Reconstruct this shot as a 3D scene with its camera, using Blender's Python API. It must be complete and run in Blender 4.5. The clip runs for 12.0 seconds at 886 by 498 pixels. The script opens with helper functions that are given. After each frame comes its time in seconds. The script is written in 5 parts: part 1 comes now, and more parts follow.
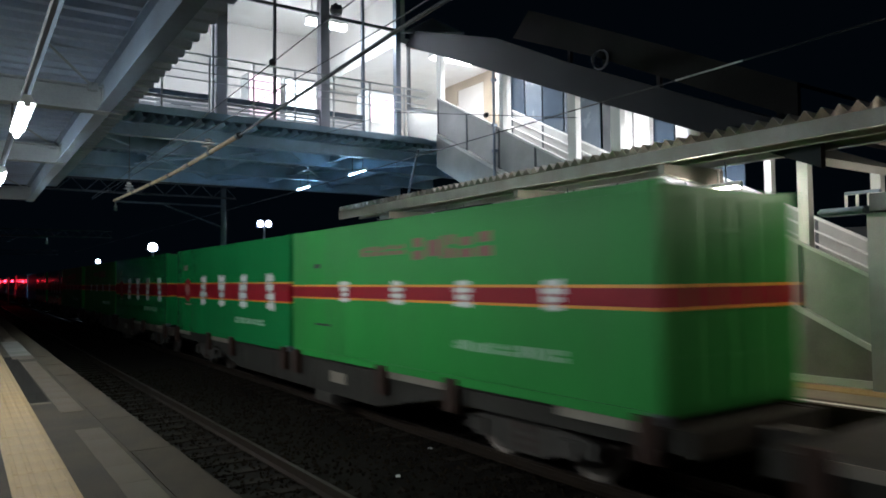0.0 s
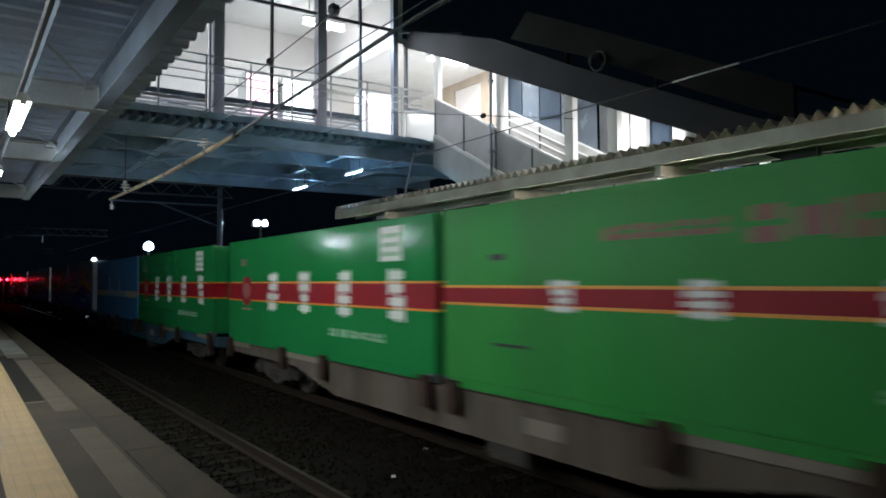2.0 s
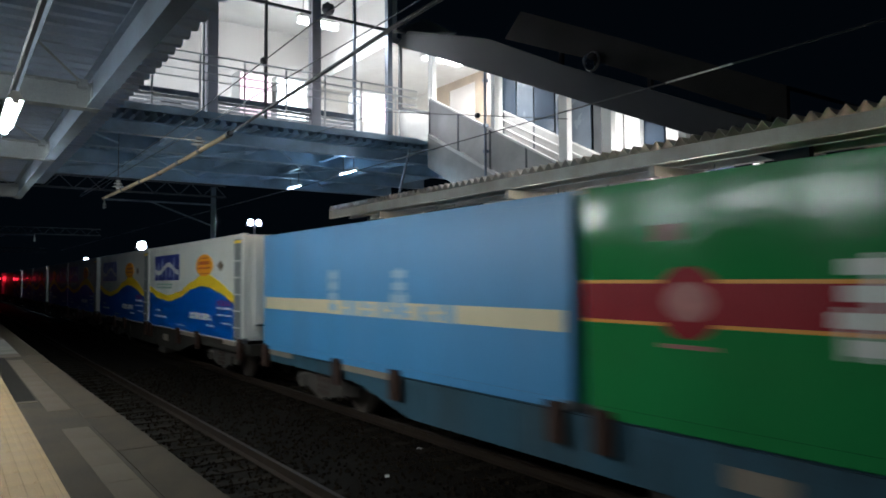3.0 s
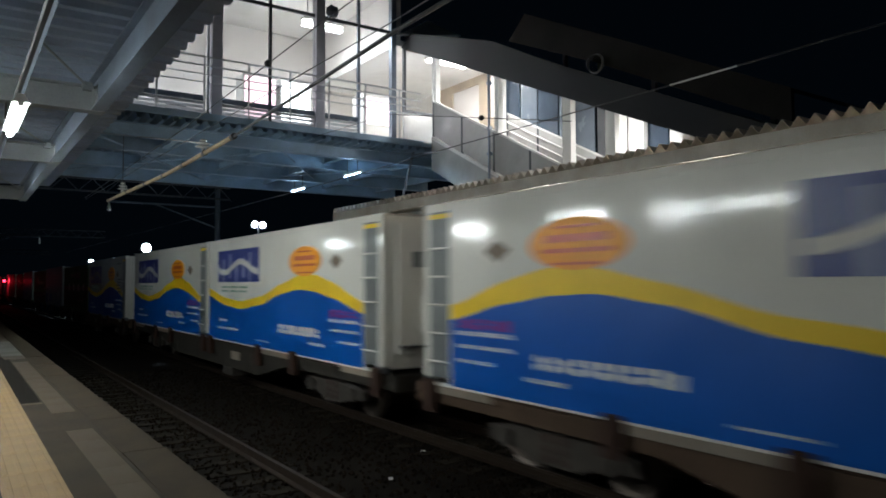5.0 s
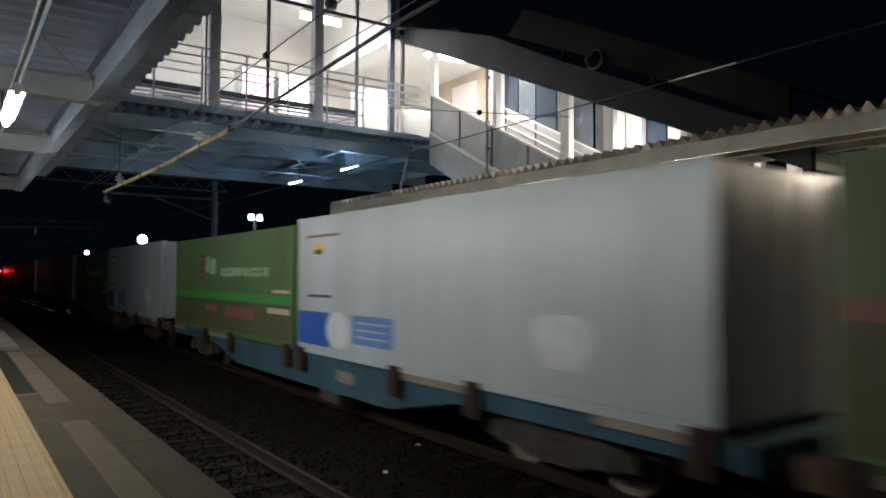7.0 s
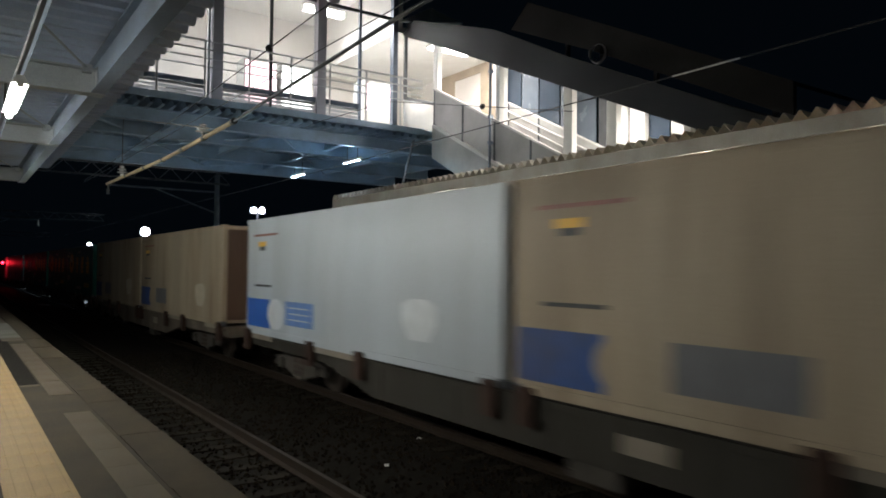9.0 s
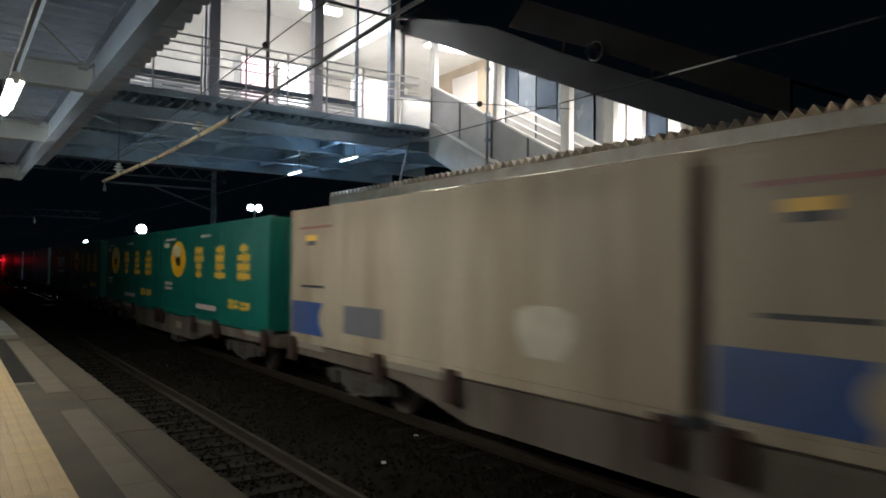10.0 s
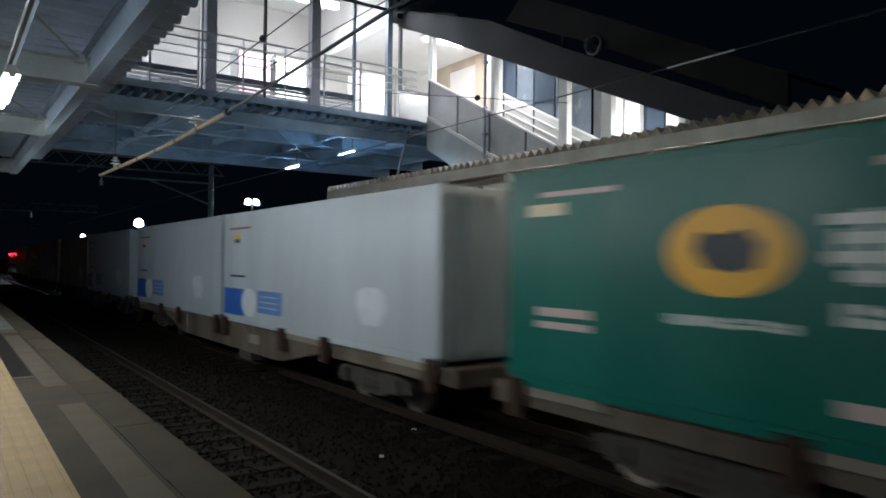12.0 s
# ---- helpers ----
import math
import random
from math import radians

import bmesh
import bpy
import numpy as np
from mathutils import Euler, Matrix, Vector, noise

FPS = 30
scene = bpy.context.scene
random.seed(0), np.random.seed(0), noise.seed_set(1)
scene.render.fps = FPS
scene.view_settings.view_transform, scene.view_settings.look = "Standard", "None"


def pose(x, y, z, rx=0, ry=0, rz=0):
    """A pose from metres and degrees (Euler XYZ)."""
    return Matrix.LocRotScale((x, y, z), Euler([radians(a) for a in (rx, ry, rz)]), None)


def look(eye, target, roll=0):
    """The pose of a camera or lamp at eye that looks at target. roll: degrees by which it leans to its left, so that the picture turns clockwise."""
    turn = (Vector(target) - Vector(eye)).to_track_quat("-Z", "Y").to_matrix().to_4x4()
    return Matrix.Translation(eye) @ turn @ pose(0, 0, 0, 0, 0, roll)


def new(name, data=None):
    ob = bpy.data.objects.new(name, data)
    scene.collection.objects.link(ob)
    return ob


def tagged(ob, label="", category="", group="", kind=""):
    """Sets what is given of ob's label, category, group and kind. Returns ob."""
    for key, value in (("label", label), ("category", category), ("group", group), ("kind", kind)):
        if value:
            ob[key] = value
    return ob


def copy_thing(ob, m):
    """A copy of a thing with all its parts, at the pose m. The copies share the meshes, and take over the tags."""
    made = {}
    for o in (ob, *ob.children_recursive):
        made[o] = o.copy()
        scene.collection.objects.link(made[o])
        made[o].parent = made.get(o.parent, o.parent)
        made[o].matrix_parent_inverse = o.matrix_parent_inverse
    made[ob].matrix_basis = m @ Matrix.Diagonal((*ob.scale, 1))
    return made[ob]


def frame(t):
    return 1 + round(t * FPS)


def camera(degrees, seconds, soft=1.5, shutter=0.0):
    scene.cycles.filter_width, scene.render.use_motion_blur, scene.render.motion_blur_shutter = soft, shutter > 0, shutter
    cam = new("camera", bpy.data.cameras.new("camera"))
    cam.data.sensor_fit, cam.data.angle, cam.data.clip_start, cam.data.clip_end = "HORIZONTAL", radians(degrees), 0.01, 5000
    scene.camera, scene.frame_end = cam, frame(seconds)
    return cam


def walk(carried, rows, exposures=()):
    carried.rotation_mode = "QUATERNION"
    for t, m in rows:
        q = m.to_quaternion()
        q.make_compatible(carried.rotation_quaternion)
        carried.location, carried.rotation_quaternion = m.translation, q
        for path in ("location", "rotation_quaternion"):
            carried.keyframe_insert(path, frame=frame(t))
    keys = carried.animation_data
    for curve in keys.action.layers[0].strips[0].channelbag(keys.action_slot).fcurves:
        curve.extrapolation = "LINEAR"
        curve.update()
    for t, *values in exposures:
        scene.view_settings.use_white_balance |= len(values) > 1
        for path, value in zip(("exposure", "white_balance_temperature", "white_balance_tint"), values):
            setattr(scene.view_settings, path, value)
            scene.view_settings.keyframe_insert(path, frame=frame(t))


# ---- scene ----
# World: y runs along the tracks, x across them, z = 0 on the platform; rail tops at -0.92.
RAIL = -0.92
EYE = (0, 0, 1.53)
cam = camera(63.8, 12.0, soft=1.75, shutter=0.35)
walk(cam, [
    (0, pose(*EYE, 92.482, 0.630, -34.097)),
    (0.5, pose(*EYE, 92.575, 0.542, -34.180)),
    (1, pose(*EYE, 92.629, 0.489, -34.254)),
    (1.5, pose(*EYE, 92.625, 0.423, -34.292)),
    (2, pose(*EYE, 92.508, 0.373, -34.391)),
    (2.5, pose(*EYE, 92.453, 0.328, -34.592)),
    (3, pose(*EYE, 92.486, 0.307, -34.870)),
    (5, pose(*EYE, 92.677, 0.266, -34.570)),
    (5.5, pose(*EYE, 92.608, 0.064, -34.414)),
    (6, pose(*EYE, 92.541, -0.139, -34.385)),
    (6.5, pose(*EYE, 92.433, -0.233, -34.530)),
    (7, pose(*EYE, 92.225, -0.273, -34.851)),
    (9, pose(*EYE, 91.749, -0.599, -34.688)),
    (9.5, pose(*EYE, 91.710, -0.619, -34.731)),
    (10, pose(*EYE, 91.548, -0.610, -34.924)),
    (10.5, pose(*EYE, 91.399, -0.620, -35.054)),
    (11, pose(*EYE, 91.278, -0.605, -35.049)),
    (11.5, pose(*EYE, 91.147, -0.603, -35.070)),
    (12, pose(*EYE, 91.078, -0.607, -35.108)),
], exposures=[(0, 0.05, 5800, 8), (2.0, 0.12, 5950, 8), (3.0, 0.08, 6000, 9), (4.8, -0.12, 6200, 9), (6.2, -0.18, 6500, 10), (7.0, 0.08, 6650, 10), (9.5, 0.12, 6700, 10), (10.5, 0.12, 6300, 9), (12, 0.08, 5950, 9)])

# ---------------------------------------------------------------- night sky, lamps
world = bpy.data.worlds.new("night")
scene.world = world
world.use_nodes = True
bg = world.node_tree.nodes["Background"]
bg.inputs["Color"].default_value = (0.10, 0.20, 0.34, 1)
bg.inputs["Strength"].default_value = 0.007
scene.view_settings.exposure = 0.0

HALL_W = 140.0     # the hall over the tracks, each ceiling row
STAIR_W = 62.0
FLOOD_W = 6500.0    # each yard mast


def area_lamp(name, m, sx, sy, watts, color=(1, 1, 1)):
    d = bpy.data.lights.new(name, "AREA")
    d.shape, d.size, d.size_y, d.energy, d.color = "RECTANGLE", sx, sy, watts, color
    ob = new(name, d)
    ob.matrix_basis = m
    return ob


# ---------------------------------------------------------------- materials
def material(name, color, rough=0.5, metal=0.0, vary=0.25, scale=3.0, bump=0.05, fine=60.0, dirt=None, dirt_amount=0.35,
             streak=False, emit=None, island=0.0, spec=0.5, dent=0.0, dent_scale=1.9):
    """Painted or raw surface: two scales of colour change, grime, fine relief."""
    m = bpy.data.materials.new(name)
    m.use_nodes = True
    nt = m.node_tree
    b = nt.nodes["Principled BSDF"]
    b.inputs["Roughness"].default_value, b.inputs["Metallic"].default_value = rough, metal
    b.inputs["Specular IOR Level"].default_value = spec
    tc = nt.nodes.new("ShaderNodeTexCoord")
    mp = nt.nodes.new("ShaderNodeMapping")
    nt.links.new(tc.outputs["Object"], mp.inputs["Vector"])
    if streak:
        mp.inputs["Scale"].default_value = (1, 1, 0.12)
    n1 = nt.nodes.new("ShaderNodeTexNoise")
    n1.inputs["Scale"].default_value, n1.inputs["Detail"].default_value = scale, 6
    nt.links.new(mp.outputs["Vector"], n1.inputs["Vector"])
    n2 = nt.nodes.new("ShaderNodeTexNoise")
    n2.inputs["Scale"].default_value, n2.inputs["Detail"].default_value = fine, 4
    nt.links.new(tc.outputs["Object"], n2.inputs["Vector"])
    r1 = nt.nodes.new("ShaderNodeMapRange")
    r1.inputs["From Min"].default_value, r1.inputs["From Max"].default_value = 0.3, 0.7
    r1.inputs["To Min"].default_value, r1.inputs["To Max"].default_value = 1 - vary, 1 + vary * 0.5
    nt.links.new(n1.outputs["Fac"], r1.inputs["Value"])
    r2 = nt.nodes.new("ShaderNodeMapRange")
    r2.inputs["From Min"].default_value, r2.inputs["From Max"].default_value = 0.3, 0.7
    r2.inputs["To Min"].default_value, r2.inputs["To Max"].default_value = 1 - vary * 0.5, 1 + vary * 0.3
    nt.links.new(n2.outputs["Fac"], r2.inputs["Value"])
    mu = nt.nodes.new("ShaderNodeMath")
    mu.operation = "MULTIPLY"
    nt.links.new(r1.outputs["Result"], mu.inputs[0])
    nt.links.new(r2.outputs["Result"], mu.inputs[1])
    val = mu.outputs["Value"]
    if island:
        g = nt.nodes.new("ShaderNodeNewGeometry")
        ra = nt.nodes.new("ShaderNodeMapRange")
        ra.inputs["To Min"].default_value, ra.inputs["To Max"].default_value = 1 - island, 1 + island * 0.6
        nt.links.new(g.outputs["Random Per Island"], ra.inputs["Value"])
        m3 = nt.nodes.new("ShaderNodeMath")
        m3.operation = "MULTIPLY"
        nt.links.new(val, m3.inputs[0])
        nt.links.new(ra.outputs["Result"], m3.inputs[1])
        val = m3.outputs["Value"]
    vm = nt.nodes.new("ShaderNodeVectorMath")
    vm.operation = "SCALE"
    vm.inputs[0].default_value = color
    nt.links.new(val, vm.inputs["Scale"])
    out = vm.outputs["Vector"]
    if dirt:
        n3 = nt.nodes.new("ShaderNodeTexNoise")
        n3.inputs["Scale"].default_value, n3.inputs["Detail"].default_value = scale * 0.45, 8
        n3.inputs["Roughness"].default_value = 0.65
        nt.links.new(mp.outputs["Vector"], n3.inputs["Vector"])
        r3 = nt.nodes.new("ShaderNodeMapRange")
        r3.inputs["From Min"].default_value, r3.inputs["From Max"].default_value = 0.42, 0.68
        r3.inputs["To Max"].default_value = dirt_amount
        nt.links.new(n3.outputs["Fac"], r3.inputs["Value"])
        mx = nt.nodes.new("ShaderNodeMix")
        mx.data_type = "RGBA"
        nt.links.new(r3.outputs["Result"], mx.inputs["Factor"])
        nt.links.new(out, mx.inputs["A"])
        mx.inputs["B"].default_value = (*dirt, 1)
        out = mx.outputs["Result"]
    nt.links.new(out, b.inputs["Base Color"])
    rr = nt.nodes.new("ShaderNodeMapRange")
    rr.inputs["To Min"].default_value, rr.inputs["To Max"].default_value = max(0.03, rough - 0.12), min(1, rough + 0.12)
    nt.links.new(n1.outputs["Fac"], rr.inputs["Value"])
    nt.links.new(rr.outputs["Result"], b.inputs["Roughness"])
    if bump:
        bp = nt.nodes.new("ShaderNodeBump")
        bp.inputs["Strength"].default_value, bp.inputs["Distance"].default_value = min(1, bump * 4), 0.004
        nt.links.new(n2.outputs["Fac"], bp.inputs["Height"])
        nt.links.new(bp.outputs["Normal"], b.inputs["Normal"])
        if dent:
            n4 = nt.nodes.new("ShaderNodeTexNoise")
            n4.inputs["Scale"].default_value, n4.inputs["Detail"].default_value = dent_scale, 2
            nt.links.new(tc.outputs["Object"], n4.inputs["Vector"])
            bd = nt.nodes.new("ShaderNodeBump")
            bd.inputs["Strength"].default_value, bd.inputs["Distance"].default_value = 1.0, dent
            nt.links.new(n4.outputs["Fac"], bd.inputs["Height"])
            nt.links.new(bd.outputs["Normal"], bp.inputs["Normal"])
    if emit:
        b.inputs["Emission Color"].default_value = (*emit[0], 1)
        b.inputs["Emission Strength"].default_value = emit[1]
    return m


def glow(name, color, strength):
    m = bpy.data.materials.new(name)
    m.use_nodes = True
    b = m.node_tree.nodes["Principled BSDF"]
    b.inputs["Base Color"].default_value = (0.8, 0.8, 0.8, 1)
    b.inputs["Emission Color"].default_value = (*color, 1)
    b.inputs["Emission Strength"].default_value = strength
    return m


def glass(name, color=(0.95, 0.97, 0.97), rough=0.02):
    m = bpy.data.materials.new(name)
    m.use_nodes = True
    b = m.node_tree.nodes["Principled BSDF"]
    b.inputs["Base Color"].default_value = (*color, 1)
    b.inputs["Roughness"].default_value = rough
    b.inputs["Transmission Weight"].default_value = 1
    b.inputs["IOR"].default_value = 1.1
    return m


GRIME = (0.035, 0.025, 0.018)
M_STEEL = material("galvanised_steel", (0.25, 0.30, 0.38), 0.45, 0.35, 0.25, 2.0, dirt=(0.10, 0.09, 0.08))
M_BEAM = material("painted_beam", (0.38, 0.40, 0.41), 0.5, 0, 0.18, 2.0, dirt=(0.22, 0.18, 0.13), dirt_amount=0.3)
M_DECK = material("roof_deck", (0.46, 0.54, 0.68), 0.45, 0.0, 0.15, 1.0, dirt=(0.28, 0.29, 0.32))
M_DARKSTEEL = material("dark_steel", (0.10, 0.105, 0.115), 0.5, 0.3, 0.3, 2.0)
M_BLUEGREY = material("blue_grey_paint", (0.34, 0.49, 0.66), 0.45, 0.1, 0.2, 1.6, dirt=(0.07, 0.07, 0.08))
M_WHITE = material("white_paint", (0.78, 0.78, 0.76), 0.45, 0, 0.08, 2.0, dirt=(0.45, 0.40, 0.33), dirt_amount=0.2)
M_WALL = material("hall_wall", (0.80, 0.77, 0.74), 0.6, 0, 0.06, 1.0)
M_WARM = material("beige_door", (0.52, 0.44, 0.34), 0.5, 0, 0.12, 2.0)
M_PANEL = material("stair_panel", (0.44, 0.44, 0.43), 0.35, 0.2, 0.12, 2.5, dirt=(0.25, 0.23, 0.2))
M_ASPHALT = material("platform_asphalt", (0.050, 0.036, 0.021), 0.8, 0, 0.55, 1.2, 0.12, 140, dirt=(0.036, 0.027, 0.019), dirt_amount=0.7, spec=0.12)
M_PATCH = material("platform_patch", (0.086, 0.066, 0.042), 0.7, 0, 0.3, 1.6, 0.10, 140, dirt=(0.05, 0.036, 0.025), dirt_amount=0.7, spec=0.12)
M_COPING = material("edge_concrete", (0.053, 0.039, 0.023), 0.85, 0, 0.5, 1.8, 0.12, 90, dirt=(0.038, 0.028, 0.02), dirt_amount=0.7, spec=0.12)
M_PALESLAB = material("pale_concrete", (0.17, 0.16, 0.14), 0.8, 0, 0.3, 2.0, 0.1, 90, dirt=(0.08, 0.07, 0.06), dirt_amount=0.7, spec=0.12)
M_YELLOW = material("tactile_yellow", (0.25, 0.145, 0.034), 0.65, 0, 0.2, 2.0, 0.08, 80, dirt=(0.25, 0.17, 0.08), dirt_amount=0.4)
M_FARPLAT = material("far_platform_paving", (0.20, 0.165, 0.12), 0.8, 0, 0.3, 1.5, 0.1, 90, dirt=(0.11, 0.09, 0.07), dirt_amount=0.6, spec=0.2)
M_CONC = material("concrete", (0.26, 0.25, 0.235), 0.85, 0, 0.25, 1.2, 0.1, 60, dirt=GRIME, dirt_amount=0.4)
# Track colours near black: they hold the dark of the unlit bed.
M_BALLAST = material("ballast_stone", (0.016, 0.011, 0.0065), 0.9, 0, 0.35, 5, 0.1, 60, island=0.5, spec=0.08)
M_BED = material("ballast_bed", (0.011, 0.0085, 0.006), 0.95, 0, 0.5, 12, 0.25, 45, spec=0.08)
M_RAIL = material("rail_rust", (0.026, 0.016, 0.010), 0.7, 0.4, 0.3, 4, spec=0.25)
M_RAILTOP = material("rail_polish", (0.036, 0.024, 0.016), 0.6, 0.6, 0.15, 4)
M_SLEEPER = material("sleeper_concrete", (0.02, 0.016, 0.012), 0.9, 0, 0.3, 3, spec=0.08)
M_GROUND = material("dark_ground", (0.05, 0.048, 0.04), 0.95, 0, 0.4, 0.3, 0.2, 6, spec=0.08)
M_ROOFTIN = material("folded_roof", (0.50, 0.47, 0.42), 0.5, 0.2, 0.2, 2.5, dirt=(0.20, 0.12, 0.07), dirt_amount=0.5)
M_FASCIA = material("canopy_fascia", (0.33, 0.31, 0.275), 0.5, 0.1, 0.2, 2.0, dirt=(0.16, 0.10, 0.06), dirt_amount=0.45)
# Eave and stair roof nearly black, so that lamp light hardly shows there.
M_EAVE = material("eave_unlit", (0.024, 0.022, 0.021), 0.8, 0.0, 0.4, 0.8, dirt=(0.012, 0.011, 0.010), spec=0.1)
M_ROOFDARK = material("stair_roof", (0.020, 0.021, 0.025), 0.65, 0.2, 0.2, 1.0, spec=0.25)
M_WIRE = material("wire", (0.05, 0.05, 0.055), 0.5, 0.5, 0.1, 4, 0)
M_COVER = material("wire_cover", (0.36, 0.27, 0.15), 0.6, 0, 0.5, 4, 0.05)
M_PORCELAIN = material("porcelain", (0.50, 0.50, 0.48), 0.2, 0, 0.1, 4, 0)
M_TUBE = glow("tube_light", (0.95, 1.0, 0.94), 325.0)
# Weaker tubes: lower strengths only shape how light falls along the train.
M_TUBE_WEAK = glow("weak_tube_light", (0.95, 1.0, 0.94), 115.0)
M_TUBE_HALF = glow("half_tube_light", (0.90, 1.0, 0.97), 170.0)
M_TUBE_WARM = glow("warm_tube_light", (1.0, 0.86, 0.66), 210.0)
M_TUBE_DIM = glow("bridge_tube_light", (0.55, 0.80, 1.0), 130.0)
M_PINKGLOW = glow("pink_hall_glow", (1.0, 0.62, 0.72), 2.2)
M_FACELIT = glow("lit_front", (0.95, 0.98, 1.0), 5.0)
M_HALLTUBE = glow("hall_light", (1.0, 0.97, 0.93), 30.0)
M_FLOOD = glow("flood_lens", (0.80, 0.90, 1.0), 300.0)
M_RED = glow("red_lens", (1.0, 0.015, 0.04), 16.0)
M_GLASS = glass("window_glass")
M_COLGREY = material("column_grey", (0.48, 0.48, 0.53), 0.5, 0, 0.12, 2.0)
M_SLATE = material("slate_pane", (0.13, 0.16, 0.20), 0.25, 0, 0.15, 2, 0)
M_BROWNTRIM = material("brown_trim", (0.16, 0.11, 0.07), 0.5, 0, 0.15, 2)
M_RAILING = material("railing_grey", (0.58, 0.60, 0.63), 0.45, 0.1, 0.12, 3.0)
M_LADDER = material("recess_shade_grey", (0.17, 0.18, 0.18), 0.45, 0, 0.2, 3)
M_DECKRIM = material("dull_rim", (0.16, 0.16, 0.165), 0.4, 0, 0.3, 8, 0)
M_DOME = glass("clear_dome", (0.75, 0.78, 0.80), 0.05)
M_PALEBROWN = material("mark_pale_beige", (0.50, 0.42, 0.33), 0.5, 0, 0.2, 3, 0.01)
M_BLUEPANE = material("dark_pane", (0.05, 0.07, 0.10), 0.12, 0, 0.1, 2, 0)

# train colours
M_GREEN = material("container_green", (0.024, 0.215, 0.060), 0.10, 0, 0.06, 1.2, 0.02, 40, dirt=(0.03, 0.17, 0.05), dirt_amount=0.35, streak=True, dent=0.0036, dent_scale=7.5, spec=0.22)
M_GREEN_B = material("container_green_light", (0.042, 0.265, 0.050), 0.45, 0, 0.10, 1.2, 0.02, 40, dirt=(0.05, 0.18, 0.05), dirt_amount=0.5, streak=True, dent=0.010, spec=0.15)
M_OLDGREEN = material("container_green_faded", (0.068, 0.155, 0.045), 0.55, 0, 0.2, 1.5, 0.03, 40, dirt=(0.09, 0.07, 0.03), dirt_amount=0.75, streak=True, dent=0.010)
M_OLDLOW = material("container_grimy_olive", (0.085, 0.085, 0.03), 0.6, 0, 0.25, 1.5, 0.03, 40, dirt=(0.05, 0.04, 0.02), dirt_amount=0.6, streak=True)
M_REDBAND = material("band_red", (0.28, 0.006, 0.016), 0.45, 0, 0.12, 2, 0.01, spec=0.2)
M_ORANGE = material("band_orange", (0.75, 0.30, 0.02), 0.4, 0, 0.1, 2, 0.01)
M_ROSE = material("emblem_rose", (0.42, 0.14, 0.13), 0.5, 0, 0.3, 6, 0.01)
M_FADERED = material("lettering_red", (0.22, 0.07, 0.05), 0.5, 0, 0.2, 2, 0.01)
M_LETTER = material("lettering_white", (0.72, 0.72, 0.68), 0.45, 0, 0.12, 3, 0.01)
M_SKYBLUE = material("container_blue", (0.075, 0.275, 0.54), 0.4, 0, 0.10, 1.2, 0.02, 40, dirt=(0.10, 0.22, 0.40), dirt_amount=0.4, streak=True, dent=0.010)
M_CREAM = material("band_cream", (0.66, 0.56, 0.36), 0.45, 0, 0.1, 2, 0.01)
M_PALEBLUE = material("lettering_pale_blue", (0.30, 0.45, 0.58), 0.45, 0, 0.1, 2, 0.01)
M_CWHITE = material("container_white", (0.80, 0.77, 0.71), 0.065, 0, 0.06, 1.2, 0.01, 40, dirt=(0.45, 0.44, 0.40), dirt_amount=0.25, streak=True, dent=0.004, spec=0.4)
M_DEEPBLUE = material("livery_blue", (0.001, 0.098, 0.46), 0.35, 0, 0.08, 1.5, 0.01)
M_NAVY = material("livery_navy", (0.03, 0.045, 0.24), 0.35, 0, 0.1, 2, 0.01)
M_SUNYELLOW = material("livery_yellow", (0.90, 0.60, 0.004), 0.45, 0, 0.08, 2, 0.01)
M_SUN = material("livery_orange", (0.92, 0.36, 0.008), 0.45, 0, 0.1, 2, 0.01)
M_SUNRED = material("livery_red", (0.60, 0.10, 0.02), 0.35, 0, 0.1, 2, 0.01)
M_PURPLE = material("lettering_purple", (0.22, 0.03, 0.25), 0.4, 0, 0.1, 2, 0.01)
M_GREENTEXT = material("lettering_green", (0.20, 0.33, 0.25), 0.4, 0, 0.1, 2, 0.01)
M_GREYBOX = material("container_grey", (0.45, 0.48, 0.52), 0.4, 0.1, 0.10, 1.2, 0.02, 40, dirt=(0.30, 0.29, 0.28), dirt_amount=0.4, streak=True, dent=0.010)
M_NAVYSQ = material("square_navy", (0.025, 0.07, 0.24), 0.5, 0, 0.3, 3, 0.01, dirt=(0.10, 0.075, 0.05), dirt_amount=0.4)
M_BROWNBOX = material("container_grimy_beige", (0.44, 0.345, 0.245), 0.6, 0, 0.25, 1.0, 0.03, 40, dirt=(0.14, 0.085, 0.045), dirt_amount=0.95, streak=True, dent=0.010)
M_RUSTEND = material("container_rusty_end", (0.12, 0.065, 0.04), 0.6, 0, 0.25, 1.5, 0.03, 40, dirt=(0.09, 0.045, 0.03), dirt_amount=0.7, streak=True)
M_MIDBLUE = material("square_pale_blue", (0.11, 0.21, 0.48), 0.4, 0, 0.25, 3, 0.01)
M_BOXBLUE = material("square_blue", (0.03, 0.11, 0.42), 0.4, 0, 0.1, 2, 0.01)
M_TEAL = material("container_teal", (0.006, 0.130, 0.098), 0.38, 0, 0.10, 1.2, 0.02, 40, dirt=(0.01, 0.10, 0.09), dirt_amount=0.4, streak=True, dent=0.010, spec=0.3)
M_GOLD = material("lettering_gold", (0.74, 0.40, 0.025), 0.45, 0, 0.1, 2, 0.01)
M_OVAL = material("emblem_yellow", (0.88, 0.44, 0.008), 0.45, 0, 0.1, 2, 0.01)
M_BLACK = material("emblem_black", (0.02, 0.018, 0.02), 0.5, 0, 0.1, 2, 0.01)
M_PINK = material("label_pink", (0.60, 0.45, 0.42), 0.4, 0, 0.1, 2, 0.01)
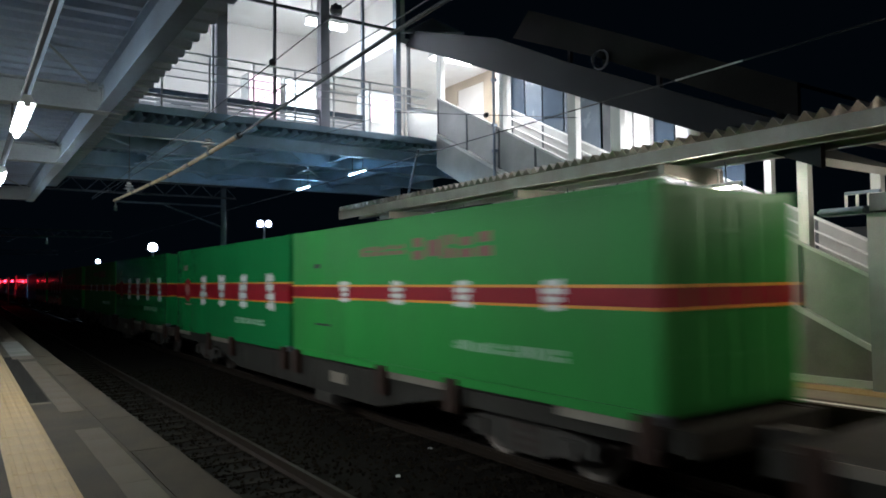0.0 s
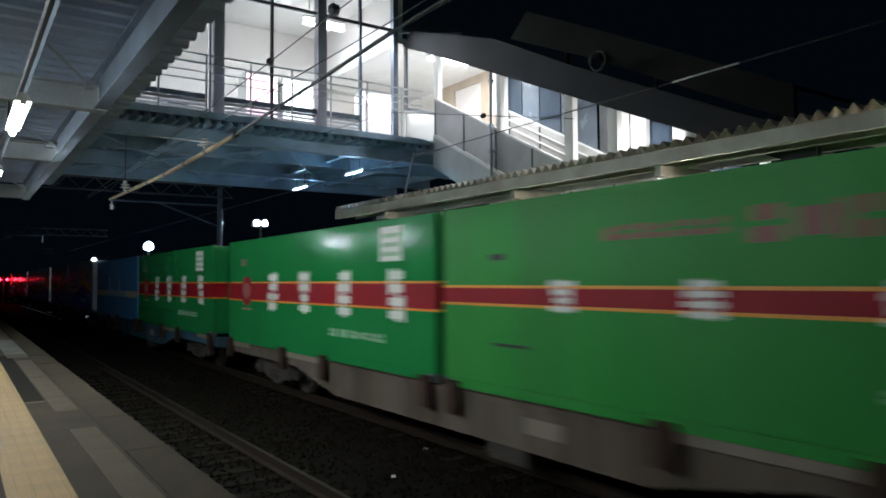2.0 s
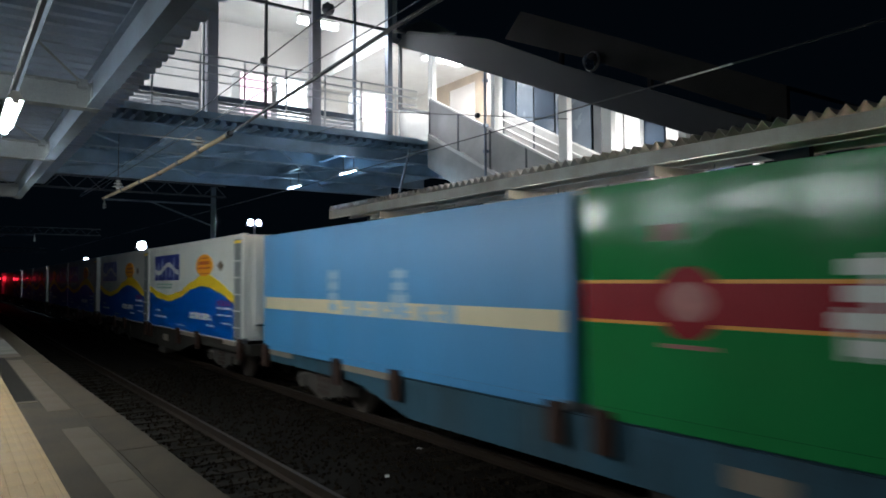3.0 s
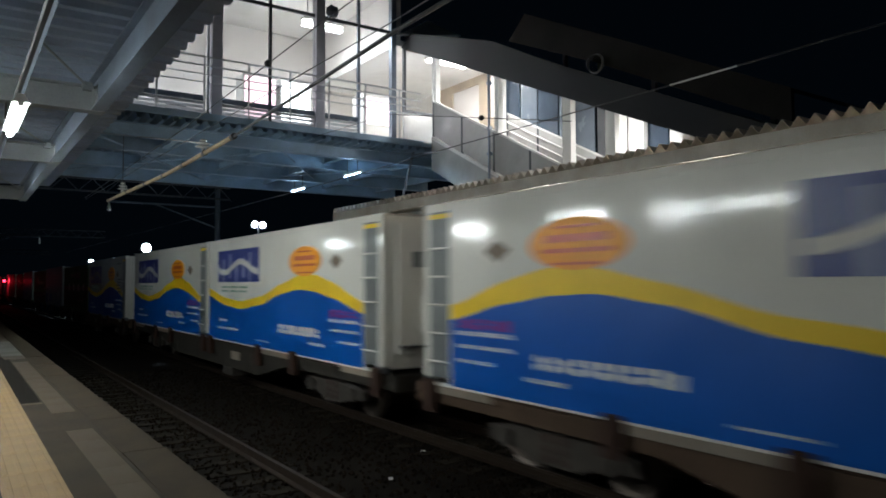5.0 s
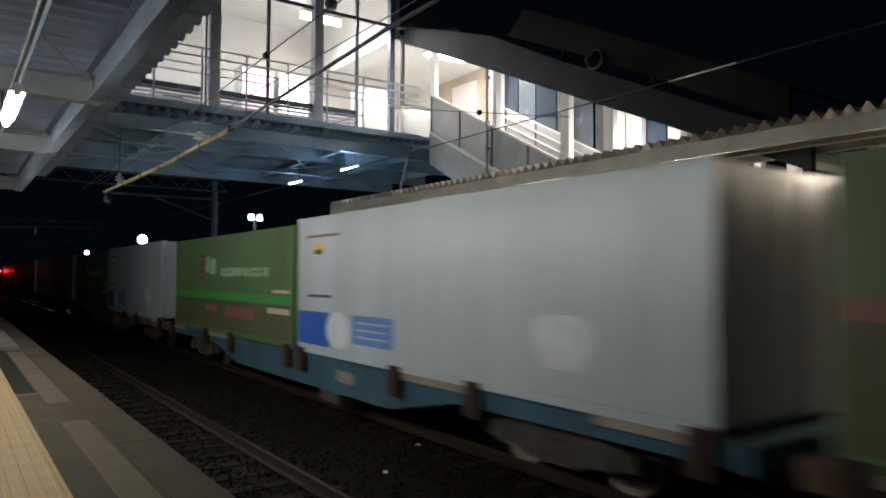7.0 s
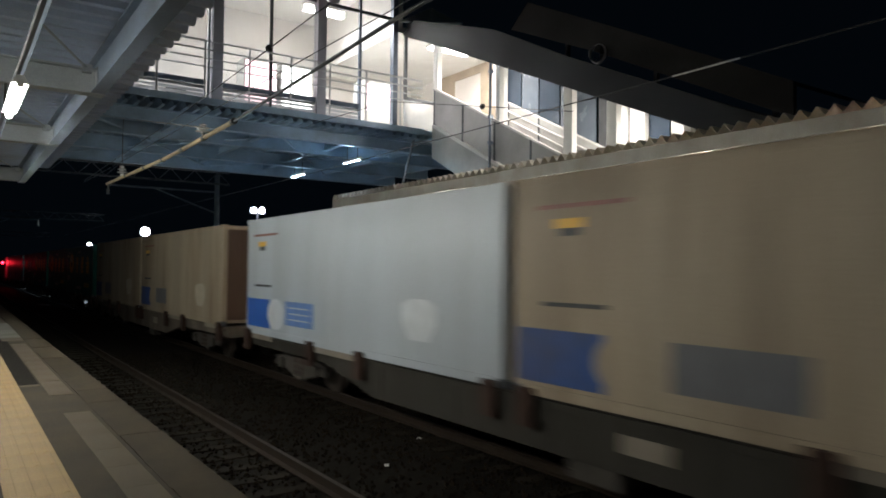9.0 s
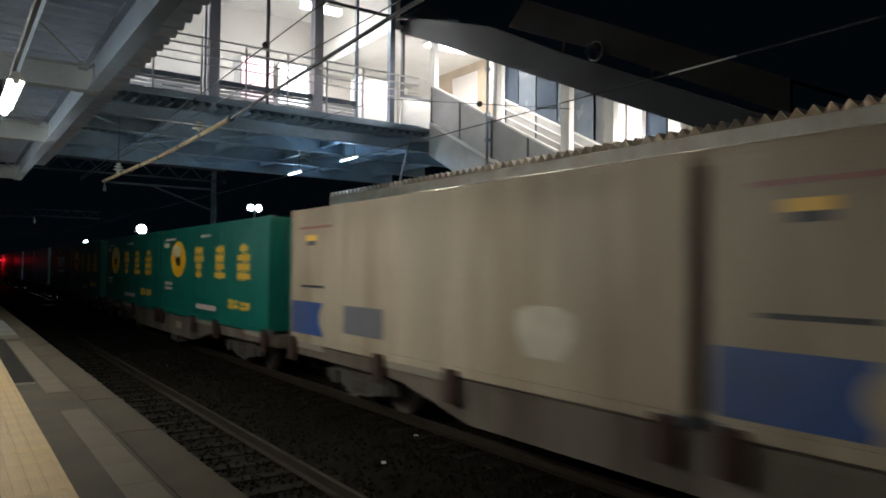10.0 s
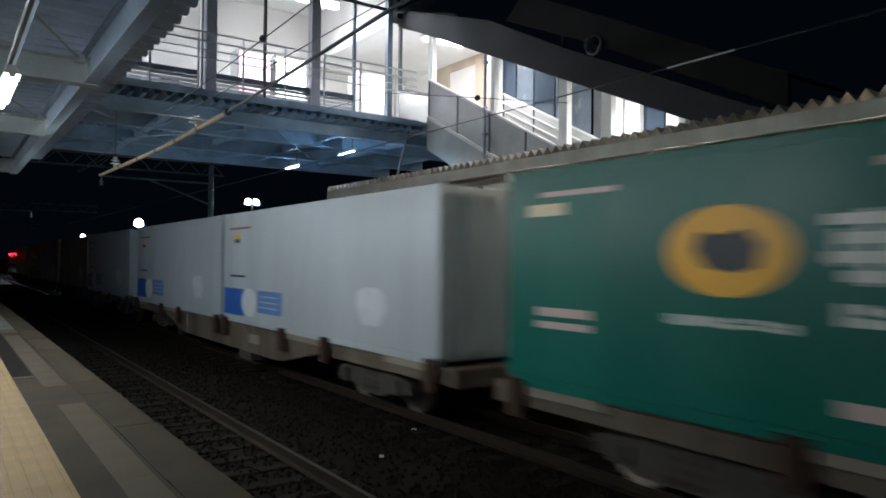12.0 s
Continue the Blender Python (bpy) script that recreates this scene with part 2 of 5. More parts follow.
M_PALEGREEN = material("lettering_pale_green", (0.30, 0.45, 0.30), 0.45, 0, 0.15, 3, 0.01)
M_PALENAVY = material("stroke_pale_blue", (0.26, 0.29, 0.45), 0.4, 0, 0.1, 3, 0.01)
M_GREYBLUE = material("line_grey_blue", (0.125, 0.12, 0.13), 0.45, 0, 0.15, 3, 0.01)
M_PALEGREY = material("mark_pale_grey", (0.62, 0.63, 0.65), 0.45, 0, 0.15, 3, 0.01)
M_W_GREY = material("wagon_grey", (0.165, 0.132, 0.105), 0.7, 0, 0.3, 2.0, 0.05, 50, dirt=(0.04, 0.028, 0.02), dirt_amount=0.9, streak=True, spec=0.10)
M_W_BLUE = material("wagon_blue_grey", (0.045, 0.105, 0.15), 0.6, 0, 0.3, 2.0, 0.05, 50, dirt=(0.04, 0.04, 0.035), dirt_amount=0.6, streak=True, spec=0.10)
M_W_DARK = material("wagon_black_grime", (0.045, 0.040, 0.034), 0.75, 0, 0.3, 2.0, 0.05, 50, dirt=(0.03, 0.025, 0.02), dirt_amount=0.6, streak=True, spec=0.10)
M_W_BROWN = material("wagon_rust_brown", (0.10, 0.065, 0.045), 0.7, 0, 0.3, 2.0, 0.05, 50, dirt=(0.05, 0.035, 0.025), dirt_amount=0.6, streak=True, spec=0.10)
M_W_EDGE = material("wagon_edge", (0.26, 0.215, 0.17), 0.6, 0.1, 0.3, 2.0, 0.03, 50, dirt=(0.15, 0.11, 0.08), dirt_amount=0.7, streak=True)
M_BOGIE = material("bogie_iron", (0.07, 0.06, 0.052), 0.75, 0.2, 0.3, 3.0, 0.05, spec=0.25)
M_WHEEL = material("wheel_steel", (0.16, 0.13, 0.11), 0.5, 0.7, 0.2, 4.0, 0.02)
M_LATCH = material("latch_rust", (0.05, 0.026, 0.019), 0.8, 0.2, 0.3, 4.0, 0.05, spec=0.25)


# ---------------------------------------------------------------- mesh tools
def box(bm, x0, x1, y0, y1, z0, z1):
    v = [bm.verts.new((x, y, z)) for x in (x0, x1) for y in (y0, y1) for z in (z0, z1)]
    for f in ((0, 1, 3, 2), (4, 6, 7, 5), (0, 4, 5, 1), (2, 3, 7, 6), (0, 2, 6, 4), (1, 5, 7, 3)):
        bm.faces.new([v[i] for i in f])


def rod(bm, a, b, r, n=8):
    a, b = Vector(a), Vector(b)
    q = (b - a).to_track_quat("Z", "Y")
    rings = []
    for c in (a, b):
        rings.append([bm.verts.new(c + q @ Vector((r * math.cos(2 * math.pi * i / n), r * math.sin(2 * math.pi * i / n), 0))) for i in range(n)])
    for i in range(n):
        bm.faces.new((rings[0][i], rings[0][(i + 1) % n], rings[1][(i + 1) % n], rings[1][i]))
    bm.faces.new(rings[0][::-1])
    bm.faces.new(rings[1])


def prism(bm, pts, axis, a, b):
    """Extrude a closed outline of (u, v) points along an axis from a to b. x: u,v = y,z; y: u,v = x,z; z: u,v = x,y."""
    def put(u, v, w):
        return {"x": (w, u, v), "y": (u, w, v), "z": (u, v, w)}[axis]
    lo = [bm.verts.new(put(u, v, a)) for u, v in pts]
    hi = [bm.verts.new(put(u, v, b)) for u, v in pts]
    n = len(pts)
    for i in range(n):
        bm.faces.new((lo[i], lo[(i + 1) % n], hi[(i + 1) % n], hi[i]))
    bm.faces.new(lo[::-1])
    bm.faces.new(hi)


def lathe(bm, cx, cy, cz, profile, axis="z", n=16):
    """Turn (radius, height) points round an axis."""
    rings = []
    for r, h in profile:
        ring = []
        for i in range(n):
            c, s = r * math.cos(2 * math.pi * i / n), r * math.sin(2 * math.pi * i / n)
            p = {"z": (c, s, h), "x": (h, c, s), "y": (s, h, c)}[axis]
            ring.append(bm.verts.new((cx + p[0], cy + p[1], cz + p[2])))
        rings.append(ring)
    for a, b in zip(rings, rings[1:]):
        for i in range(n):
            bm.faces.new((a[i], a[(i + 1) % n], b[(i + 1) % n], b[i]))
    bm.faces.new(rings[0][::-1])
    bm.faces.new(rings[-1])


def finish(bm, name, mat, bevel=0.0):
    bmesh.ops.recalc_face_normals(bm, faces=bm.faces[:])
    if bevel:
        bmesh.ops.bevel(bm, geom=[e for e in bm.edges if e.calc_face_angle(0) > 0.6], offset=bevel, segments=2, affect="EDGES", clamp_overlap=True)
    me = bpy.data.meshes.new(name)
    bm.to_mesh(me)
    bm.free()
    me.materials.append(mat)
    return me


def part(name, bm, mat, parent, label="", bevel=0.0):
    ob = new(name, finish(bm, name, mat, bevel))
    ob.parent = parent
    if label:
        tagged(ob, label)
    return ob


def single(name, bm, mat, label, category, kind="", group="", bevel=0.0):
    return tagged(new(name, finish(bm, name, mat, bevel)), label, category, group, kind)


def holder(name, label, category, kind="", group="", at=(0, 0, 0)):
    ob = new(name)
    ob.location = at
    ob.empty_display_size = 0.2
    return tagged(ob, label, category, group, kind)


def boxpart(name, dims, mat, parent, label="", bevel=0.0):
    bm = bmesh.new()
    box(bm, *dims)
    return part(name, bm, mat, parent, label, bevel)


# ---------------------------------------------------------------- ground, tracks, platforms
def flat_sheet(name, x0, x1, y0, y1, z, mat, label, category, thick=0.3):
    bm = bmesh.new()
    box(bm, x0, x1, y0, y1, z - thick, z)
    return single(name, bm, mat, label, category, "structure")


flat_sheet("ground", -1500, 1500, -1500, 1500, -1.40, M_GROUND, "dark bare earth round the station at night", "ground", 0.5)
bm = bmesh.new()
prism(bm, [(1.95, -1.40), (1.95, -1.14), (8.2, -1.14), (8.2, -1.40)], "y", -60, 420)
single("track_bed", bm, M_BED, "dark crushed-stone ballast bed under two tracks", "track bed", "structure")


def rail(x):
    """A rail: foot, web and head in one section, with the polished running top."""
    r = holder("rail", "rusty steel rail with a polished top, on sleepers", "rail", "structure", "rails")
    bm = bmesh.new()
    z = RAIL
    prism(bm, [(x - 0.063, z - 0.153), (x + 0.063, z - 0.153), (x + 0.063, z - 0.140), (x + 0.010, z - 0.118), (x + 0.010, z - 0.045),
               (x + 0.032, z - 0.034), (x + 0.032, z - 0.004), (x - 0.032, z - 0.004), (x - 0.032, z - 0.034), (x - 0.010, z - 0.045),
               (x - 0.010, z - 0.118), (x - 0.063, z - 0.140)], "y", -60, 420)
    part("rail_section", bm, M_RAIL, r)
    boxpart("running_top", (x - 0.030, x + 0.030, -60, 420, z - 0.004, z), M_RAILTOP, r, "polished running surface")


for track_x in (3.18, 6.98):
    rail(track_x - 0.5335)
    rail(track_x + 0.5335)


def sleepers():
    bm = bmesh.new()
    prism(bm, [(-1.0, -0.10), (1.0, -0.10), (1.0, 0.05), (-1.0, 0.05)], "y", -0.12, 0.12)
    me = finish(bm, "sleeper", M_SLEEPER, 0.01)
    for cx in (3.18, 6.98):
        for i in range(100):
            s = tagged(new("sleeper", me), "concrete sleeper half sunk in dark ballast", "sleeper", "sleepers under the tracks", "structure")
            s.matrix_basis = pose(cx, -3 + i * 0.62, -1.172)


sleepers()

# platform on which the camera stands
bm = bmesh.new()
box(bm, -6.5, 1.30, -40, 130, -1.4, 0)
platform = single("platform", bm, M_ASPHALT, "worn dark asphalt station platform with a tactile strip", "platform", "structure")
bm = bmesh.new()
prism(bm, [(1.38, -1.4), (1.38, -0.13), (1.30, -0.13), (1.30, -1.4)], "y", -40, 130)
single("platform_wall", bm, M_CONC, "stained concrete wall under the platform edge", "wall", "structure")

# platform across the tracks
bm = bmesh.new()
box(bm, 8.85, 17, -40, 60, -1.4, 0)
far_platform = single("platform_far", bm, M_FARPLAT, "asphalt platform across the tracks under a canopy", "platform", "structure")
bm = bmesh.new()
box(bm, 8.48, 8.846, -40, 60, -0.16, 0)
box(bm, 8.62, 8.846, -40, 60, -1.4, -0.16)
part("edge_beam", bm, M_COPING, far_platform, "pale concrete edge")
boxpart("white_line", (8.60, 8.68, -40, 60, 0, 0.004), M_LETTER, far_platform, "worn white line")


# ---------------------------------------------------------------- near canopy
GX = 1.22


def i_beam(bm, axis, a, b, c, z0, z1, w=0.15, tf=0.016, tw=0.012):
    """An I section along x or y, at c on the other axis."""
    h = w / 2
    pts = [(c - h, z0), (c + h, z0), (c + h, z0 + tf), (c + tw / 2, z0 + tf), (c + tw / 2, z1 - tf), (c + h, z1 - tf), (c + h, z1),
           (c - h, z1), (c - h, z1 - tf), (c - tw / 2, z1 - tf), (c - tw / 2, z0 + tf), (c - h, z0 + tf)]
    prism(bm, pts, axis, a, b)


def corrugated(bm, axis, a, b, u0, u1, z, period, depth, thick=0.004, flat=0.3):
    """A folded sheet: the folds follow each other along u, the folds themselves run along axis from a to b."""
    top = []
    n = int(round((u1 - u0) / period))
    for i in range(n):
        u = u0 + i * period
        top += [(u, z), (u + period * flat, z), (u + period * 0.5, z + depth), (u + period * (0.5 + flat), z + depth)]
    top.append((u0 + n * period, z))
    low = [(u, v - thick) for u, v in top]
    def put(u, v, w):
        return {"x": (w, u, v), "y": (u, w, v)}[axis]
    rows = []
    for line in (top, low):
        rows.append([[bm.verts.new(put(u, v, w)) for u, v in line] for w in (a, b)])
    for r in rows:
        for i in range(len(top) - 1):
            bm.faces.new((r[0][i], r[0][i + 1], r[1][i + 1], r[1][i]))
    for e in (0, 1):
        for i in range(len(top) - 1):
            bm.faces.new((rows[0][e][i], rows[0][e][i + 1], rows[1][e][i + 1], rows[1][e][i]))


bm = bmesh.new()
corrugated(bm, "x", -6.5, 1.735, -30, 17.9, 3.70, 0.26, 0.075)
box(bm, -6.5, 1.70, -30, 17.9, 3.79, 3.83)
single("ceiling", bm, M_DECK, "ribbed steel canopy roof seen from below", "canopy roof", "structure")

canopy = holder("canopy_frame", "grey steel girders carrying the platform canopy", "canopy frame", "structure")
bm = bmesh.new()
i_beam(bm, "y", -30, 17.9, GX, 3.34, 3.69, 0.135)
part("edge_girder", bm, M_STEEL, canopy, "long grey I-girder")
bm = bmesh.new()
i_beam(bm, "y", -30, 17.9, -4.5, 3.34, 3.69, 0.16)
part("edge_girder", bm, M_STEEL, canopy)
bm = bmesh.new()
prism(bm, [(1.66, 3.782), (1.742, 3.782), (1.742, 3.86), (1.73, 3.86), (1.73, 3.79), (1.66, 3.79)], "y", -30, 17.9)
part("eave_trim", bm, M_STEEL, canopy)
BEAM_Y = (-18.4, -14.6, -10.8, -7.0, -3.2, 0.6, 4.4, 8.2, 12.0, 17.5)
for y in BEAM_Y:
    bm = bmesh.new()
    i_beam(bm, "x", -4.4, GX - 0.02, y, 3.336, 3.60, 0.17)
    part("cross_beam", bm, M_BEAM, canopy, "pale painted cross beam")
    boxpart("end_plate", (GX - 0.02, GX + 0.068, y - 0.09, y + 0.09, 3.332, 3.62), M_BEAM, canopy)
    bm = bmesh.new()
    rod(bm, (GX - 0.10, y - 0.10, 3.57), (GX - 0.62, y - 1.05, 3.685), 0.012)
    box(bm, GX - 0.16, GX - 0.07, y - 0.17, y - 0.09, 3.53, 3.61)
    part("wind_brace", bm, M_BEAM, canopy, "thin diagonal brace with gusset")
for y in (-18.4, -7.0, 4.4, 17.5):
    bm = bmesh.new()
    i_beam(bm, "y", y - 0.12, y + 0.12, -4.5, 0, 3.34, 0.2)
    part("column", bm, M_BEAM, canopy)

LAMP_Y = [-20.8 + 3.95 * i for i in range(9)]


def tube_lamp(x, y, z, name="fluorescent_lamp", length=1.2, drop=0.22, group="lamps under the near canopy", mat=M_TUBE, r=0.026, wide=0.058):
    t = holder(name, "lit fluorescent tube lamp hanging from the canopy", "lamp", "", group, (x, y, z))
    bm = bmesh.new()
    prism(bm, [(-wide, 0.012), (-wide * 0.4, 0.075), (wide * 0.4, 0.075), (wide, 0.012)], "y", -length / 2 - 0.02, length / 2 + 0.02)
    part("housing", bm, M_WHITE, t)
    bm = bmesh.new()
    rod(bm, (0, -length / 2, -0.012), (0, length / 2, -0.012), r, 14)
    part("tube", bm, mat, t, "glowing white tube")
    for s in (-1, 1):
        boxpart("socket", (-0.022, 0.022, s * length / 2 - 0.025, s * length / 2 + 0.025, -0.02, 0.05), M_WHITE, t)
        bm = bmesh.new()
        rod(bm, (0, s * length * 0.3, 0.07), (0, s * length * 0.3, 0.07 + drop), 0.012, 6)
        part("hanger", bm, M_DARKSTEEL, t)
    return t


for y in LAMP_Y:
    if y > 4:
        tube_lamp(0.40, y, 2.90, length=1.25, drop=0.02, mat=M_TUBE_WEAK if y < 8 else M_TUBE)
    # The inner row's tube at y 2.9 is added unseen, to light the canopy.
    if y > 2:
        tube_lamp(-2.70, y, 3.20, drop=0.40, mat=M_TUBE_WEAK if y < 4 else M_TUBE)
tube_lamp(0.40, 14.75, 2.90, "platform_lamp", length=1.25, drop=0.02)
tube_lamp(0.40, 18.70, 2.90, "platform_lamp", drop=1.99, mat=M_TUBE_HALF)
post_lamp = tube_lamp(0.40, 22.8, 2.90, "post_lamp", drop=0.3, mat=M_TUBE_HALF)
boxpart("arm", (-0.93, 0.03, -0.40, 0.40, 0.37, 0.40), M_STEEL, post_lamp)
bm = bmesh.new()
rod(bm, (-0.90, 0, -2.90), (-0.90, 0, 0.37), 0.05, 10)
part("pole", bm, M_STEEL, post_lamp)
bm = bmesh.new()
rod(bm, (0.40, -22, 3.02), (0.40, 15.5, 3.02), 0.032)
for y in BEAM_Y:
    rod(bm, (0.40, y, 3.02), (0.40, y, 3.345), 0.012)
single("lamp_conduit", bm, M_BLACK, "dark steel conduit carrying the tube lamps", "conduit")

# ---------------------------------------------------------------- hall over the tracks
DY, FY, BY = 15.3, 16.1, 22.3          # walkway edge, glass front, back edge
FLOOR = 5.14
bm = bmesh.new()
box(bm, -8, 9.95, DY, BY, 5.04, FLOOR)
box(bm, 9.95, 13.2, DY, BY, 5.04, FLOOR)
deck = single("bridge_floor", bm, M_BLUEGREY, "blue-grey steel deck of the hall over the tracks", "bridge deck", "structure")
bm = bmesh.new()
corrugated(bm, "y", DY + 0.03, BY, -8, 13.0, 4.925, 0.24, 0.11, flat=0.28)
part("deck_ribs", bm, M_BLUEGREY, deck, "ribbed steel underside")
boxpart("edge_angle", (-8, 9.95, DY - 0.012, DY, 5.035, 5.17), M_BLUEGREY, deck)
boxpart("edge_angle", (-8, 9.95, DY - 0.012, DY + 0.09, 5.026, 5.034), M_BLUEGREY, deck)
for y, z0 in ((15.95, 4.635), (17.4, 4.57), (19.9, 4.57), (22.05, 4.54)):
    bm = bmesh.new()
    i_beam(bm, "x", -8, 13.1, y, z0, 4.92, 0.20)
    part("main_girder", bm, M_BLUEGREY, deck, "deep riveted cross girder")
for i in range(10):
    x = -6.2 + i * 2.05
    bm = bmesh.new()
    i_beam(bm, "y", 16.06, 21.94, x, 4.70, 4.915, 0.14)
    part("stringer", bm, M_BLUEGREY, deck)
for a, b in (((2.3, 16.2), (6.3, 22)), ((6.3, 16.2), (2.3, 22)), ((6.5, 16.2), (10.4, 22)), ((10.4, 16.2), (6.5, 22))):
    bm = bmesh.new()
    rod(bm, (*a, 4.68), (*b, 4.68), 0.025, 6)
    part("cross_brace", bm, M_BLUEGREY, deck)

# walkway railing
railing = holder("walkway_railing", "thin grey steel railing along the service walkway", "railing", "", "", (0, DY + 0.05, FLOOR))
RX = [-1.49 + 0.977 * i for i in range(12)]
for x in RX:
    bm = bmesh.new()
    box(bm, x - 0.02, x + 0.02, -0.008, 0.008, 0, 1.28)
    part("post", bm, M_RAILING, railing)
for z in (1.27, 1.08, 0.89, 0.71):
    bm = bmesh.new()
    rod(bm, (-1.6, 0, z), (9.9, 0, z), 0.014 if z < 1 else 0.02, 6)
    part("rail", bm, M_RAILING, railing)

# glass front
front = holder("glass_front", "lit glazed front of the station hall with grey frames", "glass front", "structure", "", (0, FY, FLOOR))
for x, w, d, mat in ((2.35, 0.06, 0.08, M_STEEL), (4.66, 0.05, 0.08, M_RAILING), (4.84, 0.23, 0.24, M_COLGREY), (6.12, 0.06, 0.08, M_DARKSTEEL), (7.38, 0.23, 0.24, M_COLGREY), (8.48, 0.07, 0.08, M_STEEL), (9.50, 0.14, 0.16, M_STEEL)):
    boxpart("mullion", (x - w / 2, x + w / 2, -d / 2, d / 2, 0, 4.3), mat, front)
XS = (2.35, 4.62, 6.12, 7.38, 8.48, 9.50)
for a, b in zip(XS, XS[1:]):
    bays = (a + (0.34 if a == 4.62 else 0.12 if a == 7.38 else 0.03), b - (0.12 if b == 7.38 else 0.03))
    boxpart("transom", (bays[0], bays[1], -0.03, 0.03, 2.98, 3.05), M_DARKSTEEL, front, "dark transom")
    if b < 9:
        boxpart("sill", (bays[0], bays[1], -0.04, 0.04, 0.50, 0.61), M_SLATE, front)
        for k in range(5):
            bm = bmesh.new()
            z = 0.04 + k * 0.092
            prism(bm, [(-0.045, z), (-0.035, z), (0.03, z + 0.085), (0.02, z + 0.085)], "x", bays[0], bays[1])
            part("louvre_slat", bm, M_RAILING, front)
    z0 = 0.61 if b < 9 else 0.05
    for lo, hi in ((z0, 2.98), (3.05, 4.3)):
        g = boxpart("pane", (bays[0], bays[1], -0.006, 0.006, lo, hi), M_GLASS, front)
        g.visible_shadow = False
# blind wall to the near side
bm = bmesh.new()
box(bm, -8, 2.30, FY - 0.05, FY + 0.1, FLOOR, 9.4)
single("wall_hall_side", bm, M_BLUEGREY, "grey metal cladding of the station hall", "wall", "structure")

bm = bmesh.new()
box(bm, 9.6, 9.75, FY, 21.2, 8.0, 9.4)
single("wall_hall_end", bm, M_WALL, "white wall at the end of the hall", "wall", "structure")
# inside of the hall
bm = bmesh.new()
box(bm, -8, 9.6, 21.2, 21.4, FLOOR, 9.4)
box(bm, 9.6, 13.2, 21.2, 21.4, FLOOR, 7.85)
hall_wall = single("wall_hall_back", bm, M_WALL, "white painted back wall inside the station hall", "wall", "structure")
bm = bmesh.new()
box(bm, -8, 9.6, FY - 0.5, 22.4, 9.4, 9.6)
single("ceiling_hall", bm, M_WHITE, "white ceiling of the station hall", "ceiling", "structure")
bm = bmesh.new()
box(bm, -8, 13.2, FY + 0.06, 21.2, FLOOR, FLOOR + 0.012)
single("hall_floor", bm, M_WALL, "pale tiled floor inside the hall", "floor", "structure")
for x in (2.2, 8.40):
    f = holder("hall_lamp", "bright white lamp hanging inside the hall", "lamp", "", "lamps in the hall", (x, 18.1, 8.80))
    boxpart("casing", (-0.60, 0.60, -0.10, 0.10, 0.0, 0.08), M_WHITE, f)
    for s in (-0.45, 0.45):
        boxpart("hanger", (s - 0.015, s + 0.015, -0.015, 0.015, 0.08, 0.625), M_WHITE, f)
    boxpart("tube", (-0.58, 0.58, -0.08, 0.08, -0.10, 0.0), M_HALLTUBE, f, "glowing diffuser")
    area_lamp("hall_lamp_light", pose(x, 18.1, 8.66), 1.2, 0.25, HALL_W, (0.95, 0.97, 1.0))


